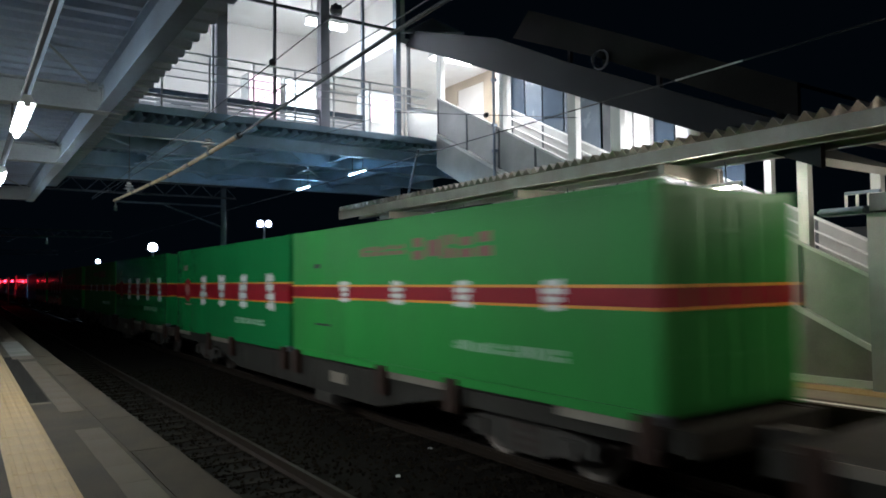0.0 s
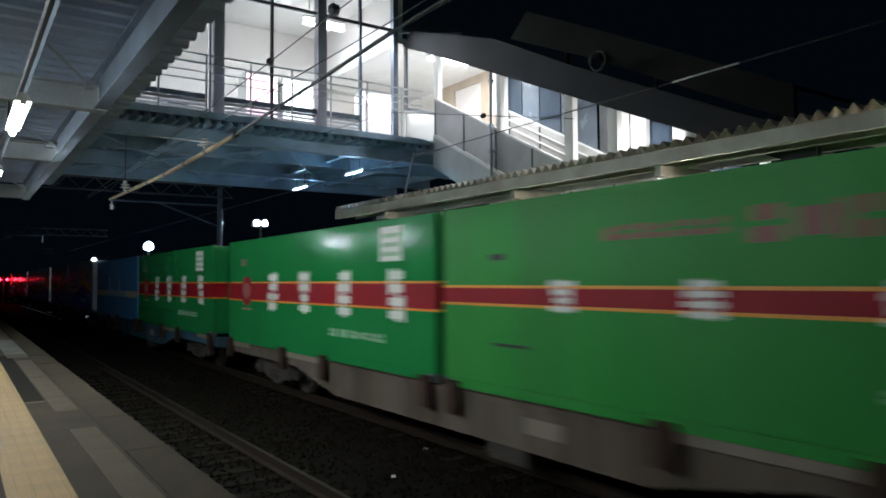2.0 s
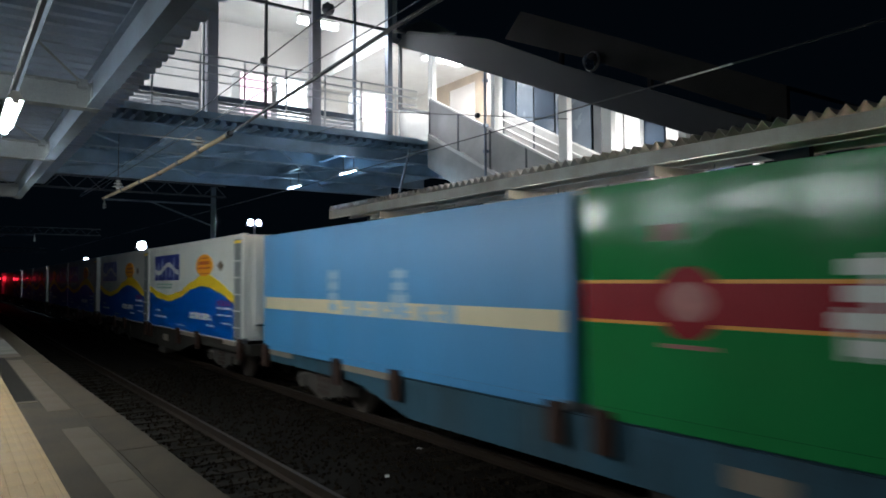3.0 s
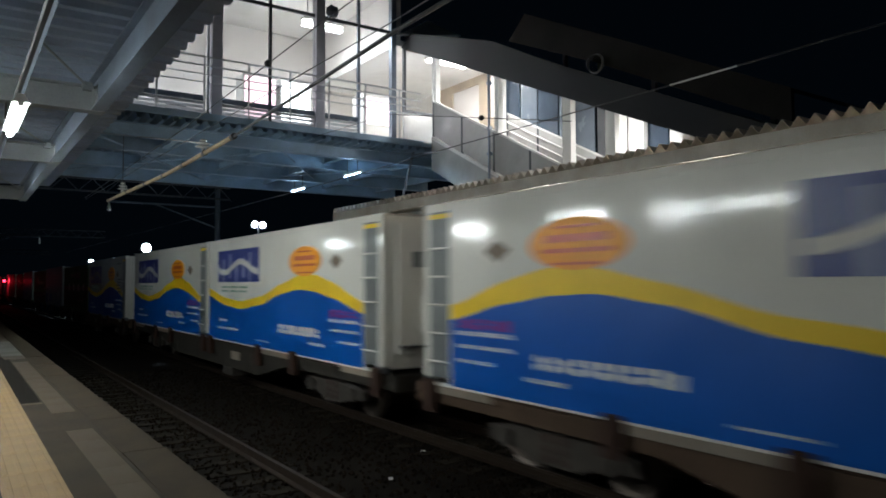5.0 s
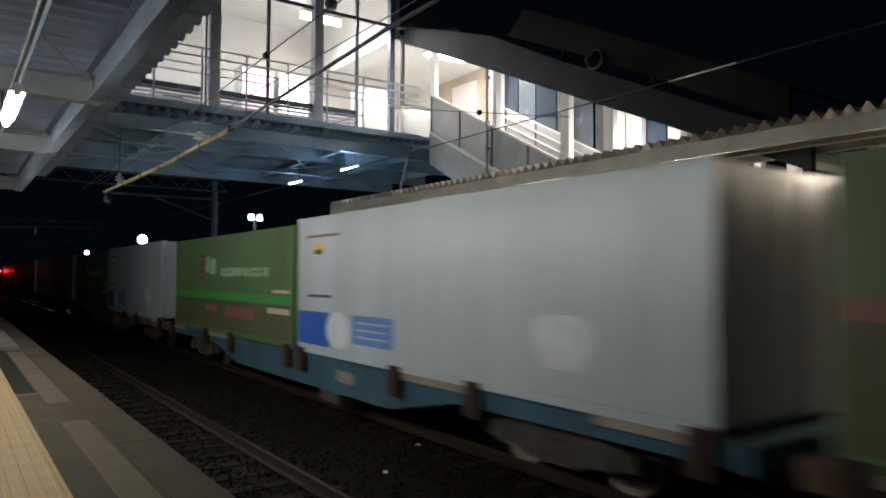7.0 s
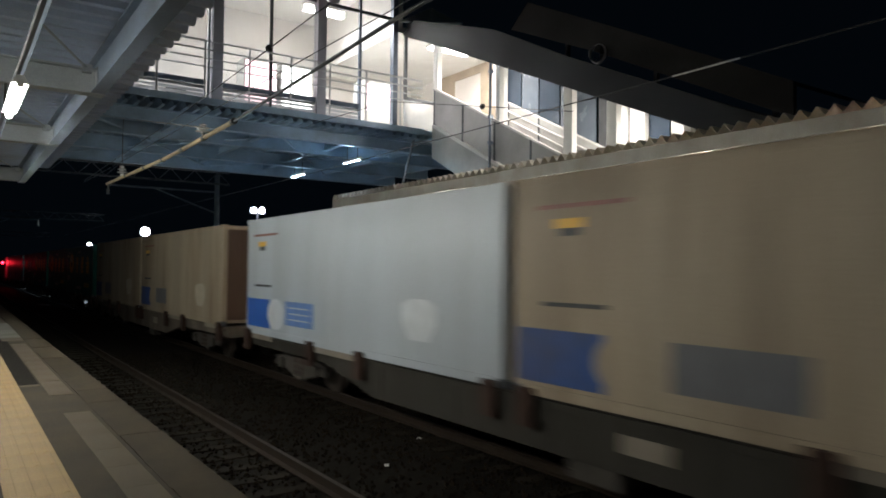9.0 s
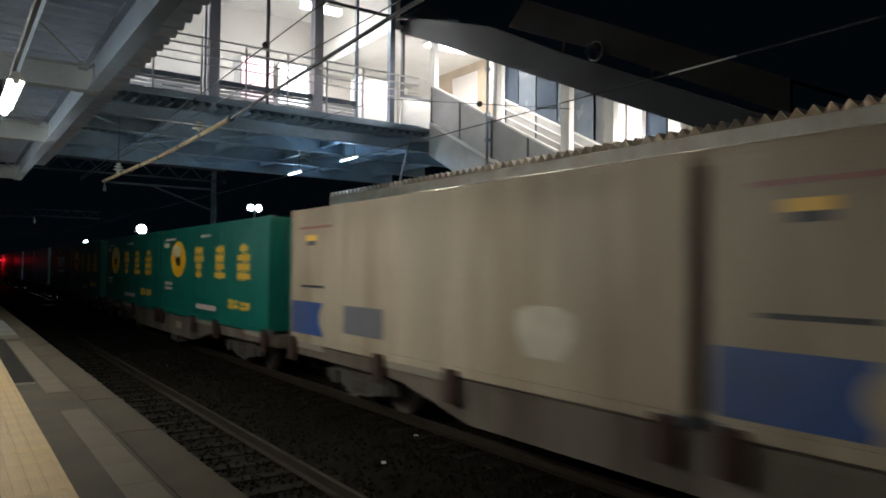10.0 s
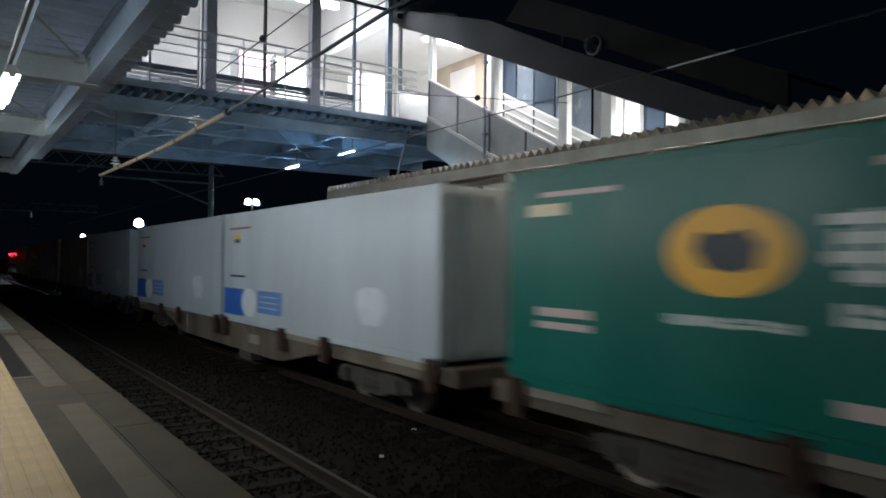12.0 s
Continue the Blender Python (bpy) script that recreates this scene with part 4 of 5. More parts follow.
def floodlight(x, y, z, n, s):
    f = holder("flood_mast", "tall yard mast with bright white floodlights", "floodlight", "", "floodlights", (x, y, -1.4))
    bm = bmesh.new()
    rod(bm, (0, 0, 0), (0, 0, z + 1.4 - 0.2), 0.12, 8)
    box(bm, -n * s * 0.5, n * s * 0.5, -0.05, 0.05, z + 1.4 - 0.35, z + 1.4 - 0.2)
    part("pole", bm, M_DARKSTEEL, f)
    for i in range(n):
        cx = (i - (n - 1) / 2) * s
        bm = bmesh.new()
        lathe(bm, cx, 0, z + 1.4, [(s * 0.20, 0.25), (s * 0.36, -0.05)], "y", 12)
        h = part("head", bm, M_DARKSTEEL, f)
        bm = bmesh.new()
        lathe(bm, cx, -0.06, z + 1.4, [(s * 0.33, 0.0), (s * 0.33, -0.03)], "y", 12)
        part("lens", bm, M_FLOOD, h, "glaring white lens")
    area_lamp("flood_light", look((x, y - 0.25, z), (4, 14, 3)), n * s, 0.5, FLOOD_W, (0.70, 0.86, 1.0))


floodlight(25.5, 70, 7.45, 2, 0.85)
floodlight(18.98, 90, 5.81, 1, 1.5)
floodlight(18.82, 130, 5.22, 1, 0.9)


def crossing_signal(x, y, z):
    c = holder("crossing_signal", "level-crossing signal post with glowing red lamps", "signal", "", "crossing signals", (x, y, -1.4))
    bm = bmesh.new()
    rod(bm, (0, 0, 0), (0, 0, z + 1.9), 0.06, 8)
    part("post", bm, M_DARKSTEEL, c)
    for s in (-1, 1):
        bm = bmesh.new()
        lathe(bm, s * 0.38, 0, z + 1.4, [(0.22, 0.05), (0.24, 0.0), (0.20, -0.03)], "y", 14)
        h = part("lamp_head", bm, M_DARKSTEEL, c)
        bm = bmesh.new()
        lathe(bm, s * 0.38, -0.035, z + 1.4, [(0.16, 0.0), (0.13, -0.03)], "y", 14)
        part("lens", bm, M_RED, h, "glowing red lens")
    d = bpy.data.lights.new("crossing_glow", "POINT")
    d.energy, d.color, d.shadow_soft_size = 60, (1.0, 0.02, 0.04), 0.2
    ob = new("crossing_glow", d)
    ob.location = (x, y - 0.8, z)


crossing_signal(5.0, 105, 1.96)
crossing_signal(5.3, 146, 2.05)


def downpipe():
    d = holder("drain_pipe", "pale drain pipe bent down from the bridge end", "pipe", "", "", (9.9, 15.7, 5.0))
    bm = bmesh.new()
    rod(bm, (0, 0, 0), (0.05, 0.6, -1.1), 0.035, 8)
    part("pipe", bm, M_STEEL, d)
    bm = bmesh.new()
    rod(bm, (0, 0.1, -0.12), (0, -1.15, -0.22), 0.02, 6)
    part("tie", bm, M_STEEL, d)


downpipe()
bm = bmesh.new()
rod(bm, (10.13, 12.80, 3.55), (10.13, 12.80, 6.50), 0.030, 8)
for z in (4.45, 5.05, 6.1):
    box(bm, 10.09, 10.20, 12.76, 12.84, z, z + 0.07)
single("cable_pipe", bm, M_STEEL, "thin grey cable pipe clamped to the stair side", "pipe")
# ---------------------------------------------------------------- freight train
TX = 6.98              # track centre
HALF = 1.23            # half width of a container
CL, CH = 9.41, 2.46    # length and height of a large container
DECKZ = 0.06           # container floor above the platform level
PITCH = 20.4
JOINT = 14.18


SLACK = {3: 0.08, 4: 0.08, 5: -0.26, 6: -0.36, 8: -0.32, 9: -0.38, 10: -0.50, 12: -0.15, 13: -0.15}    # play in the couplers


def travelled(t):
    return 23.2 * t + 0.025 * t * t


SIDE = -HALF           # the side towards the camera, in thing space


def decal(bm, y0, y1, z0, z1, lift=0.004):
    """A flat patch on the camera-side wall."""
    box(bm, SIDE - lift, SIDE + 0.001, y0, y1, z0, z1)


def bars(bm, y0, y1, z0, z1, n, lift=0.006, gap=0.35, seed=0):
    rnd = random.Random(seed)
    h = (z1 - z0) / n
    for i in range(n):
        a = y0 + (y1 - y0) * rnd.uniform(0, 0.14)
        b = y1 - (y1 - y0) * rnd.uniform(0, 0.14)
        decal(bm, a, b, z0 + i * h, z0 + i * h + h * (1 - gap), lift)


def glyph(bm, y0, y1, z0, z1, seed, lift=0.008):
    """A block of strokes that stands for an unreadable mark."""
    rnd = random.Random(seed)
    n = 4
    h = (z1 - z0) / n
    w = y1 - y0
    for i in range(n):
        inset = rnd.choice((0, 0.12, 0.2)) * w
        decal(bm, y0 + inset, y1 - inset, z0 + i * h + h * 0.2, z0 + i * h + h * 0.8, lift)
    decal(bm, y0 + w * 0.42, y0 + w * 0.58, z0, z1, lift + 0.001)
    for s in (0.12, 0.80):
        k = rnd.randint(0, 2)
        decal(bm, y0 + w * s, y0 + w * (s + 0.1), z0 + k * h, z0 + (k + 2) * h, lift + 0.0015)


def marks(name, mat, parent, patches, lift=0.007, label=""):
    """Flat patches (y0, y1, z0, z1), each a part of its own; rows of lettering are broken into worn bars."""
    for y0, y1, z0, z1 in patches:
        bm = bmesh.new()
        if "lettering" in name:
            rng = random.Random(int(1000 * (y0 + 3 * z0)))
            h, y = z1 - z0, y0
            while y < y1 - 0.3 * h:
                w = min(h * rng.uniform(0.55, 1.0), y1 - y)
                lo, hi = z0 + h * rng.choice((0, 0, 0.12)), z1 - h * rng.choice((0, 0, 0.15))
                if rng.random() < 0.5:
                    decal(bm, y, y + w, lo, hi, lift)
                else:
                    decal(bm, y, y + w, lo, lo + 0.42 * (hi - lo), lift)
                    decal(bm, y + 0.1 * w, y + 0.9 * w, lo + 0.58 * (hi - lo), hi, lift)
                y += w + h * rng.uniform(0.12, 0.35)
        else:
            decal(bm, y0, y1, z0, z1, lift)
        part(name, bm, mat, parent, label)


def glyph_parts(name, mat, parent, places, half, z0, z1, seed):
    for i, y in enumerate(places):
        bm = bmesh.new()
        glyph(bm, y - half, y + half, z0, z1, seed + i)
        part(name, bm, mat, parent)


def blob(bm, cy, cz, ry, rz, lift, n=28):
    prism(bm, [(cy + ry * math.cos(2 * math.pi * i / n), cz + rz * math.sin(2 * math.pi * i / n)) for i in range(n)], "x", SIDE - lift, SIDE + 0.001)


def shell(c, mat, end_mat, length, height, door_front=True, ribs=True):
    """The steel box: walls with shallow ribs, corner posts, rails, castings, end doors with lock bars."""
    L = length
    bm = bmesh.new()
    box(bm, -HALF + 0.012, HALF - 0.012, 0.03, L - 0.03, 0.05, height - 0.02)
    body = part("body", bm, mat, c, "", 0.012)
    bm = bmesh.new()
    box(bm, SIDE, SIDE + 0.02, 0.13, L - 0.13, 0.13, height - 0.10)
    part("side_wall", bm, mat, c)
    for y in (0.0, L - 0.13):
        for x in (-HALF, HALF - 0.11):
            boxpart("corner_post", (x, x + 0.11, y, y + 0.13, 0.0, height), mat, c)
    for z in (0.0, height - 0.10):
        for x in (-HALF - 0.004, HALF - 0.08):
            boxpart("side_rail", (x, x + 0.084, 0.131, L - 0.131, z, z + 0.12 if z == 0 else z + 0.095), mat, c)
    if ribs:
        bm = bmesh.new()
        n = int(L / 0.47)
        for i in range(1, n):
            y = L * i / n
            box(bm, SIDE - 0.0022, SIDE + 0.01, y - 0.011, y + 0.011, 0.14, height - 0.11)
        part("wall_seams", bm, mat, c)
    for y in (0.012, L - 0.012):
        s = -1 if y < 1 else 1
        bm = bmesh.new()
        for x in (-0.56, 0.56):
            box(bm, x - 0.54, x + 0.54, y - 0.012, y + 0.012, 0.14, height - 0.12)
        door = part("end_door", bm, end_mat, c)
        for x in (-0.8, -0.3, 0.3, 0.8):
            bm = bmesh.new()
            rod(bm, (x, y + s * 0.03, 0.14), (x, y + s * 0.03, height - 0.14), 0.016, 6)
            box(bm, x - 0.05, x + 0.05, y + s * 0.0, y + s * 0.045, 1.0, 1.06)
            part("lock_bar", bm, end_mat, door)
        for z in (0.6, 1.3, 1.95):
            boxpart("stiffener", (-1.08, 1.08, y - 0.02, y + 0.02, z, z + 0.05), end_mat, c)
    for y in (0.0, L - 0.16):
        boxpart("corner_casting", (-HALF - 0.006, -HALF + 0.12, y - 0.004, y + 0.164, -0.005, 0.11), M_DARKSTEEL, c)
        boxpart("corner_casting", (-HALF - 0.006, -HALF + 0.12, y - 0.004, y + 0.164, height - 0.115, height + 0.004), mat, c)
    return body


def stripe_parts(c, L, z0, z1):
    boxes = (("red_band", z0 + 0.035, z1 - 0.035, M_REDBAND, 0.006), ("orange_edge", z0, z0 + 0.035, M_ORANGE, 0.0055), ("orange_edge", z1 - 0.035, z1, M_ORANGE, 0.0055))
    for name, a, b, mat, lift in boxes:
        bm = bmesh.new()
        decal(bm, 0.0, L, a, b, lift)
        box(bm, -HALF - lift, HALF, -lift - 0.012, 0.0, a, b)
        box(bm, -HALF - lift, HALF, L, L + lift + 0.012, a, b)
        part(name, bm, mat, c)


def container_plain(old=False):
    """Green box, red band with four small white marks, faded red lettering above."""
    lab = "faded grimy green freight container with a dull red band" if old else "bright green freight container with a red band and white marks"
    c = holder("container", lab, "container", "", "containers on the train")
    shell(c, M_OLDGREEN if old else M_GREEN_B, M_OLDLOW if old else M_GREEN_B, CL, CH)
    z0, z1 = (1.13, 1.40)
    if old:
        bm = bmesh.new()
        decal(bm, 0.06, CL - 0.06, 0.12, 1.14, 0.0035)
        part("grimy_skirt", bm, M_OLDLOW, c, "olive grimed lower wall")
        bm = bmesh.new()
        decal(bm, 0.06, CL - 0.06, 1.14, 1.34, 0.0045)
        part("red_band", bm, M_FADERED, c)
    else:
        stripe_parts(c, CL, z0, z1)
    pale = M_PINK if old else M_LETTER
    glyph_parts("white_mark", pale, c, (1.54, 3.34, 5.15, 7.02), 0.20, 1.08, 1.47, 0)
    marks("red_lettering", M_FADERED, c, [(2.68 + 0.42 * i, 3.04 + 0.42 * i, 1.78, 2.11) for i in range(5)] + [(4.9, 6.4, 1.88, 2.04)])
    marks("white_lettering", M_PALEGREEN if not old else M_FADERED, c, [(1.33 + 0.46 * i, 1.72 + 0.46 * i, 0.50, 0.64) for i in range(5)])
    marks("small_tag", M_BLACK, c, [(8.05, 8.35, 1.72, 1.80), (7.6, 8.3, 0.62, 0.66)])
    return c


def container_marks(plate=False):
    """Green box with four large white marks over the red band and a red round emblem."""
    c = holder("container", "green freight container with large white marks on a red band", "container", "", "containers on the train")
    shell(c, M_GREEN, M_GREEN, CL, CH)
    stripe_parts(c, CL, 1.01, 1.46)
    glyph_parts("white_mark", M_LETTER, c, (6.40, 4.70, 2.95, 1.10), 0.33, 0.82, 1.66, 10)
    bm = bmesh.new()
    blob(bm, 8.09, 1.24, 0.36, 0.35, 0.008)
    e = part("emblem", bm, M_REDBAND, c, "round red emblem")
    bm = bmesh.new()
    blob(bm, 8.09, 1.25, 0.26, 0.19, 0.011)
    decal(bm, 7.8, 8.4, 0.80, 0.84, 0.008)
    part("emblem_mark", bm, M_ROSE, e, "faded rose centre")
    if plate:
        bm = bmesh.new()
        decal(bm, 0.95, 1.62, 1.78, 2.34, 0.006)
        pl = part("plate", bm, M_LETTER, c, "small white plate")
        marks("plate_line", M_PALEGREEN, pl, [(1.02, 1.55, 1.86 + 0.15 * k, 1.93 + 0.15 * k) for k in range(3)], 0.009)
    marks("white_lettering", M_PALEGREEN, c, [(1.50 + 0.44 * i, 1.87 + 0.44 * i, 0.46, 0.60) for i in range(5)])
    marks("brown_tag", M_BROWNTRIM, c, [(8.15, 8.50, 1.84, 2.00)])
    return c


def container_blue():
    c = holder("container", "sky blue freight container with a cream band", "container", "", "containers on the train")
    shell(c, M_SKYBLUE, M_SKYBLUE, CL, CH)
    bm = bmesh.new()
    decal(bm, 0.1, CL - 0.1, 0.87, 1.12, 0.005)
    part("cream_band", bm, M_CREAM, c)
    glyph_parts("pale_mark", M_PALEBLUE, c, (5.99, 3.71), 0.26, 0.90, 1.66, 5)
    marks("pale_lettering", M_PALEBLUE, c, [(2.2 + 0.58 * i, 2.7 + 0.58 * i, 0.86, 1.12) for i in range(6)], 0.010)
    return c


def wave_z(y, L):
    """Height of the wave along the container, from its door end at 0."""
    pts = ((0.0, 0.86), (0.65, 0.94), (1.9, 1.20), (2.7, 1.31), (3.4, 1.34), (4.3, 1.24), (5.6, 0.97), (6.9, 0.84), (8.1, 0.92), (9.5, 1.16))
    for (a, za), (b, zb) in zip(pts, pts[1:]):
        if a <= y <= b:
            t = (y - a) / (b - a)
            t = t * t * (3 - 2 * t) * 0.5 + t * 0.5
            return za + (zb - za) * t
    return pts[-1][1]


def container_wave(flip=False, brown_marks=False):
    """White box, blue below a yellow wave, orange sun and navy panel; the door end with ladder looks forward, or back if flipped."""
    c = holder("container", "white freight container with a yellow wave over deep blue", "container", "", "containers on the train")
    shell(c, M_CWHITE, M_CWHITE, CL, 2.60, ribs=False)
    L = CL

    def Y(y):
        return L - y if flip else y

    def span(bm, a, b, z0, z1, lift):
        decal(bm, min(Y(a), Y(b)), max(Y(a), Y(b)), z0, z1, lift)

    n = 40
    ys = [0.66 + (L - 0.66 - 0.02) * i / n for i in range(n + 1)]
    def ribbon(lo, hi, lift):
        bm = bmesh.new()
        pts = [(Y(y), lo(y)) for y in ys] + [(Y(y), hi(y)) for y in reversed(ys)]
        prism(bm, pts, "x", SIDE - lift, SIDE + 0.001)
        return bm
    part("blue_field", ribbon(lambda y: 0.03, lambda y: wave_z(y, L), 0.0065), M_DEEPBLUE, c, "deep blue lower wall")
    part("yellow_wave", ribbon(lambda y: wave_z(y, L), lambda y: wave_z(y, L) + 0.19 + 0.14 * math.exp(-((y - 2.6) / 1.3) ** 2), 0.0075), M_SUNYELLOW, c, "yellow wave stripe")
    bm = bmesh.new()
    blob(bm, Y(3.10), 1.90, 0.78, 0.30, 0.010)
    sun = part("sun", bm, M_SUN, c, "orange oval emblem")
    marks("sun_line", M_SUNRED, sun, [(Y(3.10) - w, Y(3.10) + w, z, z + h) for z, w, h in ((1.66, 0.42, 0.03), (1.80, 0.56, 0.05), (1.92, 0.50, 0.09), (2.08, 0.34, 0.03))], 0.012)
    bm = bmesh.new()
    span(bm, 5.65, 8.65, 1.50, 2.30, 0.009)
    panel = part("navy_panel", bm, M_NAVY, c, "navy panel with a pale swoosh")
    bm = bmesh.new()
    ws = [5.70 + 2.9 * i / 16 for i in range(17)]
    pts = [(Y(y), 1.80 + 0.13 * math.sin((y - 6.3) * 2.6)) for y in ws]
    pts += [(Y(y), 1.94 + 0.13 * math.sin((y - 6.3) * 2.6)) for y in reversed(ws)]
    prism(bm, pts, "x", SIDE - 0.012, SIDE + 0.001)
    part("swoosh", bm, M_CWHITE, panel)
    marks("pale_stroke", M_PALENAVY, panel, [(min(Y(y), Y(y + 0.16)), max(Y(y), Y(y + 0.16)), 1.50 + 0.1 * (k % 2), 2.20 - 0.12 * (k % 3)) for k, y in enumerate((6.15, 6.6, 7.1, 7.6, 8.1, 8.5))], 0.0112)
    marks("green_lettering", M_GREENTEXT, c, [(min(Y(a), Y(a + 0.55)), max(Y(a), Y(a + 0.55)), z, z + 0.05) for a in (6.45, 7.12, 7.8) for z in (1.25, 1.35)], 0.009)
    for a, b, z0, z1 in ((2.4, 4.5, 0.42, 0.60), (2.2, 2.9, 0.26, 0.32), (7.1, 8.7, 0.31, 0.37), (7.9, 8.5, 0.51, 0.57), (0.8, 2.0, 0.75, 0.81), (0.8, 2.0, 0.58, 0.63), (0.8, 1.6, 0.38, 0.43), (5.0, 5.8, 0.16, 0.19)):
        marks("white_lettering", M_LETTER, c, [(min(Y(a), Y(b)), max(Y(a), Y(b)), z0, z1)], 0.009)
    if not brown_marks:
        a, b = sorted((Y(0.85), Y(1.95)))
        marks("purple_lettering", M_PURPLE, c, [(a, b, 0.84, 0.98)], 0.009)
    else:
        marks("brown_lettering", M_BROWNTRIM, c, [(1.25, 2.1, 1.38, 1.45), (0.95, 1.85, 1.24, 1.31), (0.85, 1.6, 1.10, 1.17)], 0.009)
        marks("grey_lettering", M_GREYBLUE, c, [(0.8, 1.7, 1.50, 1.56), (0.8, 1.6, 1.62, 1.68), (0.9, 1.9, 2.28, 2.34)], 0.009)
    bm = bmesh.new()
    prism(bm, [(Y(1.70), 2.0), (Y(1.95), 1.87), (Y(1.70), 1.72), (Y(1.45), 1.87)], "x", SIDE - 0.010, SIDE)
    part("small_emblem", bm, M_BROWNTRIM, c, "small dark gold emblem")
    # Flat panel whose dark grey paints the shade inside the ladder recess.
    bm = bmesh.new()
    span(bm, 0.14, 0.62, 0.05, 2.48, 0.004)
    side = part("ladder_panel", bm, M_LADDER, c, "dark end panel with ladder rungs")
    for z in (0.35, 0.75, 1.15, 1.55, 1.95):
        bm = bmesh.new()
        a, b = sorted((Y(0.16), Y(0.60)))
        rod(bm, (SIDE - 0.05, a, z), (SIDE - 0.05, b, z), 0.018, 6)
        part("rung", bm, M_CWHITE, side)
    bm = bmesh.new()
    span(bm, 0.14, 0.62, 2.38, 2.45, 0.010)
    part("yellow_tag", bm, M_SUNYELLOW, c, "small yellow reflective tag")
    # cooling unit on the door end: flat panel coloured as a shaded opening above, pale cover below, pipes across
    s_out = 1 if flip else -1
    e = Y(0) + s_out * 0.048

    def end_box(name, x0, x1, z0, z1, depth, mat, parent, label="", bevel=0.0):
        a, b = sorted((e, e + s_out * depth))
        return boxpart(name, (x0, x1, a, b, z0, z1), mat, parent, label, bevel)
    unit = end_box("cooling_unit", -1.0, 1.0, 0.30, 2.44, 0.06, M_CWHITE, c, "pale cooling unit on the end wall", 0.012)
    end_box("recess_panel", -0.10, 0.98, 1.30, 2.40, 0.066, M_LADDER, unit, "dark recess of the cooling unit")
    end_box("grille", 0.05, 0.85, 1.55, 2.25, 0.072, M_DARKSTEEL, unit)
    for k in range(6):
        end_box("grille_slat", 0.05, 0.85, 1.60 + 0.11 * k, 1.63 + 0.11 * k, 0.085, M_LADDER, unit)
    end_box("control_box", -0.72, -0.40, 1.72, 1.98, 0.12, M_LADDER, unit, "small grey control box", 0.01)
    end_box("cover", -0.60, 0.95, 0.62, 1.28, 0.15, M_CWHITE, unit, "pale lower cover", 0.05)
    for x0, x1, z in ((-0.30, 0.30, 0.92), (0.20, 0.95, 0.74), (-0.95, 0.98, 0.40)):
        end_box("dark_rail", x0, x1, z, z + 0.04, 0.17, M_BLACK, unit)
    return c


def container_grey(brown=False):
    lab = "grimy beige freight container with a blue square and brown rust streaks" if brown else "plain pale grey freight container with a small blue square"
    c = holder("container", lab, "container", "", "containers on the train")
    shell(c, M_BROWNBOX if brown else M_GREYBOX, M_RUSTEND if brown else M_GREYBOX, CL, 2.60)
    bm = bmesh.new()
    decal(bm, 7.95, 9.35, 0.17, 0.80, 0.005)
    part("blue_square", bm, M_NAVYSQ if brown else M_BOXBLUE, c, "blue square")
    marks("pale_blue_square", M_MIDBLUE if not brown else M_GREYBLUE, c, [(5.72, 7.08, 0.31, 0.80)], 0.006)
    if not brown:
        marks("pale_line", M_GREYBOX, c, [(5.9, 6.9, 0.42 + 0.12 * k, 0.45 + 0.12 * k) for k in range(3)], 0.009)
    bm = bmesh.new()
    blob(bm, 7.62, 0.50, 0.46, 0.33, 0.007)
    part("pale_disc", bm, M_PALEGREY if not brown else M_BROWNBOX, c)
    bm = bmesh.new()
    prism(bm, [(1.50, 0.95), (1.50, 0.68), (1.70, 0.42), (2.25, 0.42), (2.45, 0.68), (2.45, 0.95), (2.2, 1.04), (1.75, 1.04)], "x", SIDE - 0.006, SIDE)
    part("pale_mark", bm, M_PALEBROWN if brown else M_PALEGREY, c, "faint pale blotch")
    bm = bmesh.new()
    decal(bm, 8.25, 8.70, 1.97, 2.08, 0.008)
    part("amber_tag", bm, M_GOLD, c)
    marks("dark_tag", M_BLACK, c, [(8.30, 8.62, 1.88, 1.97), (7.9, 8.9, 1.07, 1.12)])
    bm = bmesh.new()
    decal(bm, 7.6, 9.0, 2.20, 2.25, 0.006)
    part("red_lettering", bm, M_FADERED, c)
    return c


def container_small_green():
    """Lower, older dark green box with a light green line and a white-red mark."""
    L, H = 9.0, 2.50
    c = holder("container", "dark green freight container with pale lines and a red mark", "container", "", "containers on the train")
    shell(c, M_OLDGREEN, M_OLDGREEN, L, H)
    bm = bmesh.new()
    decal(bm, 0.1, L - 0.1, 0.05, 0.85, 0.0035)
    part("grimy_skirt", bm, M_OLDLOW, c, "olive grimed lower wall")
    bm = bmesh.new()
    decal(bm, 0.1, L - 0.1, 0.87, 1.05, 0.006)
    part("light_line", bm, M_GREEN_B, c, "light green line")
    marks("pale_lettering", M_PALEGREEN, c, [(1.41 + 0.42 * i, 1.76 + 0.42 * i, 1.45, 1.66) for i in range(8)] + [(5.1, 5.9, 1.50, 1.98)])
    marks("pale_plate", M_PINK, c, [(0.2, 1.1, 1.10, 1.17), (0.2, 1.4, 0.66, 0.78)])
    marks("rust_plate", M_FADERED, c, [(2.2, 4.3, 0.45, 0.72), (4.9, 6.0, 0.55, 0.72)])
    marks("red_mark", M_REDBAND, c, [(6.1, 6.5, 1.34 + k * 0.20, 1.46 + k * 0.20) for k in range(4)])
    return c


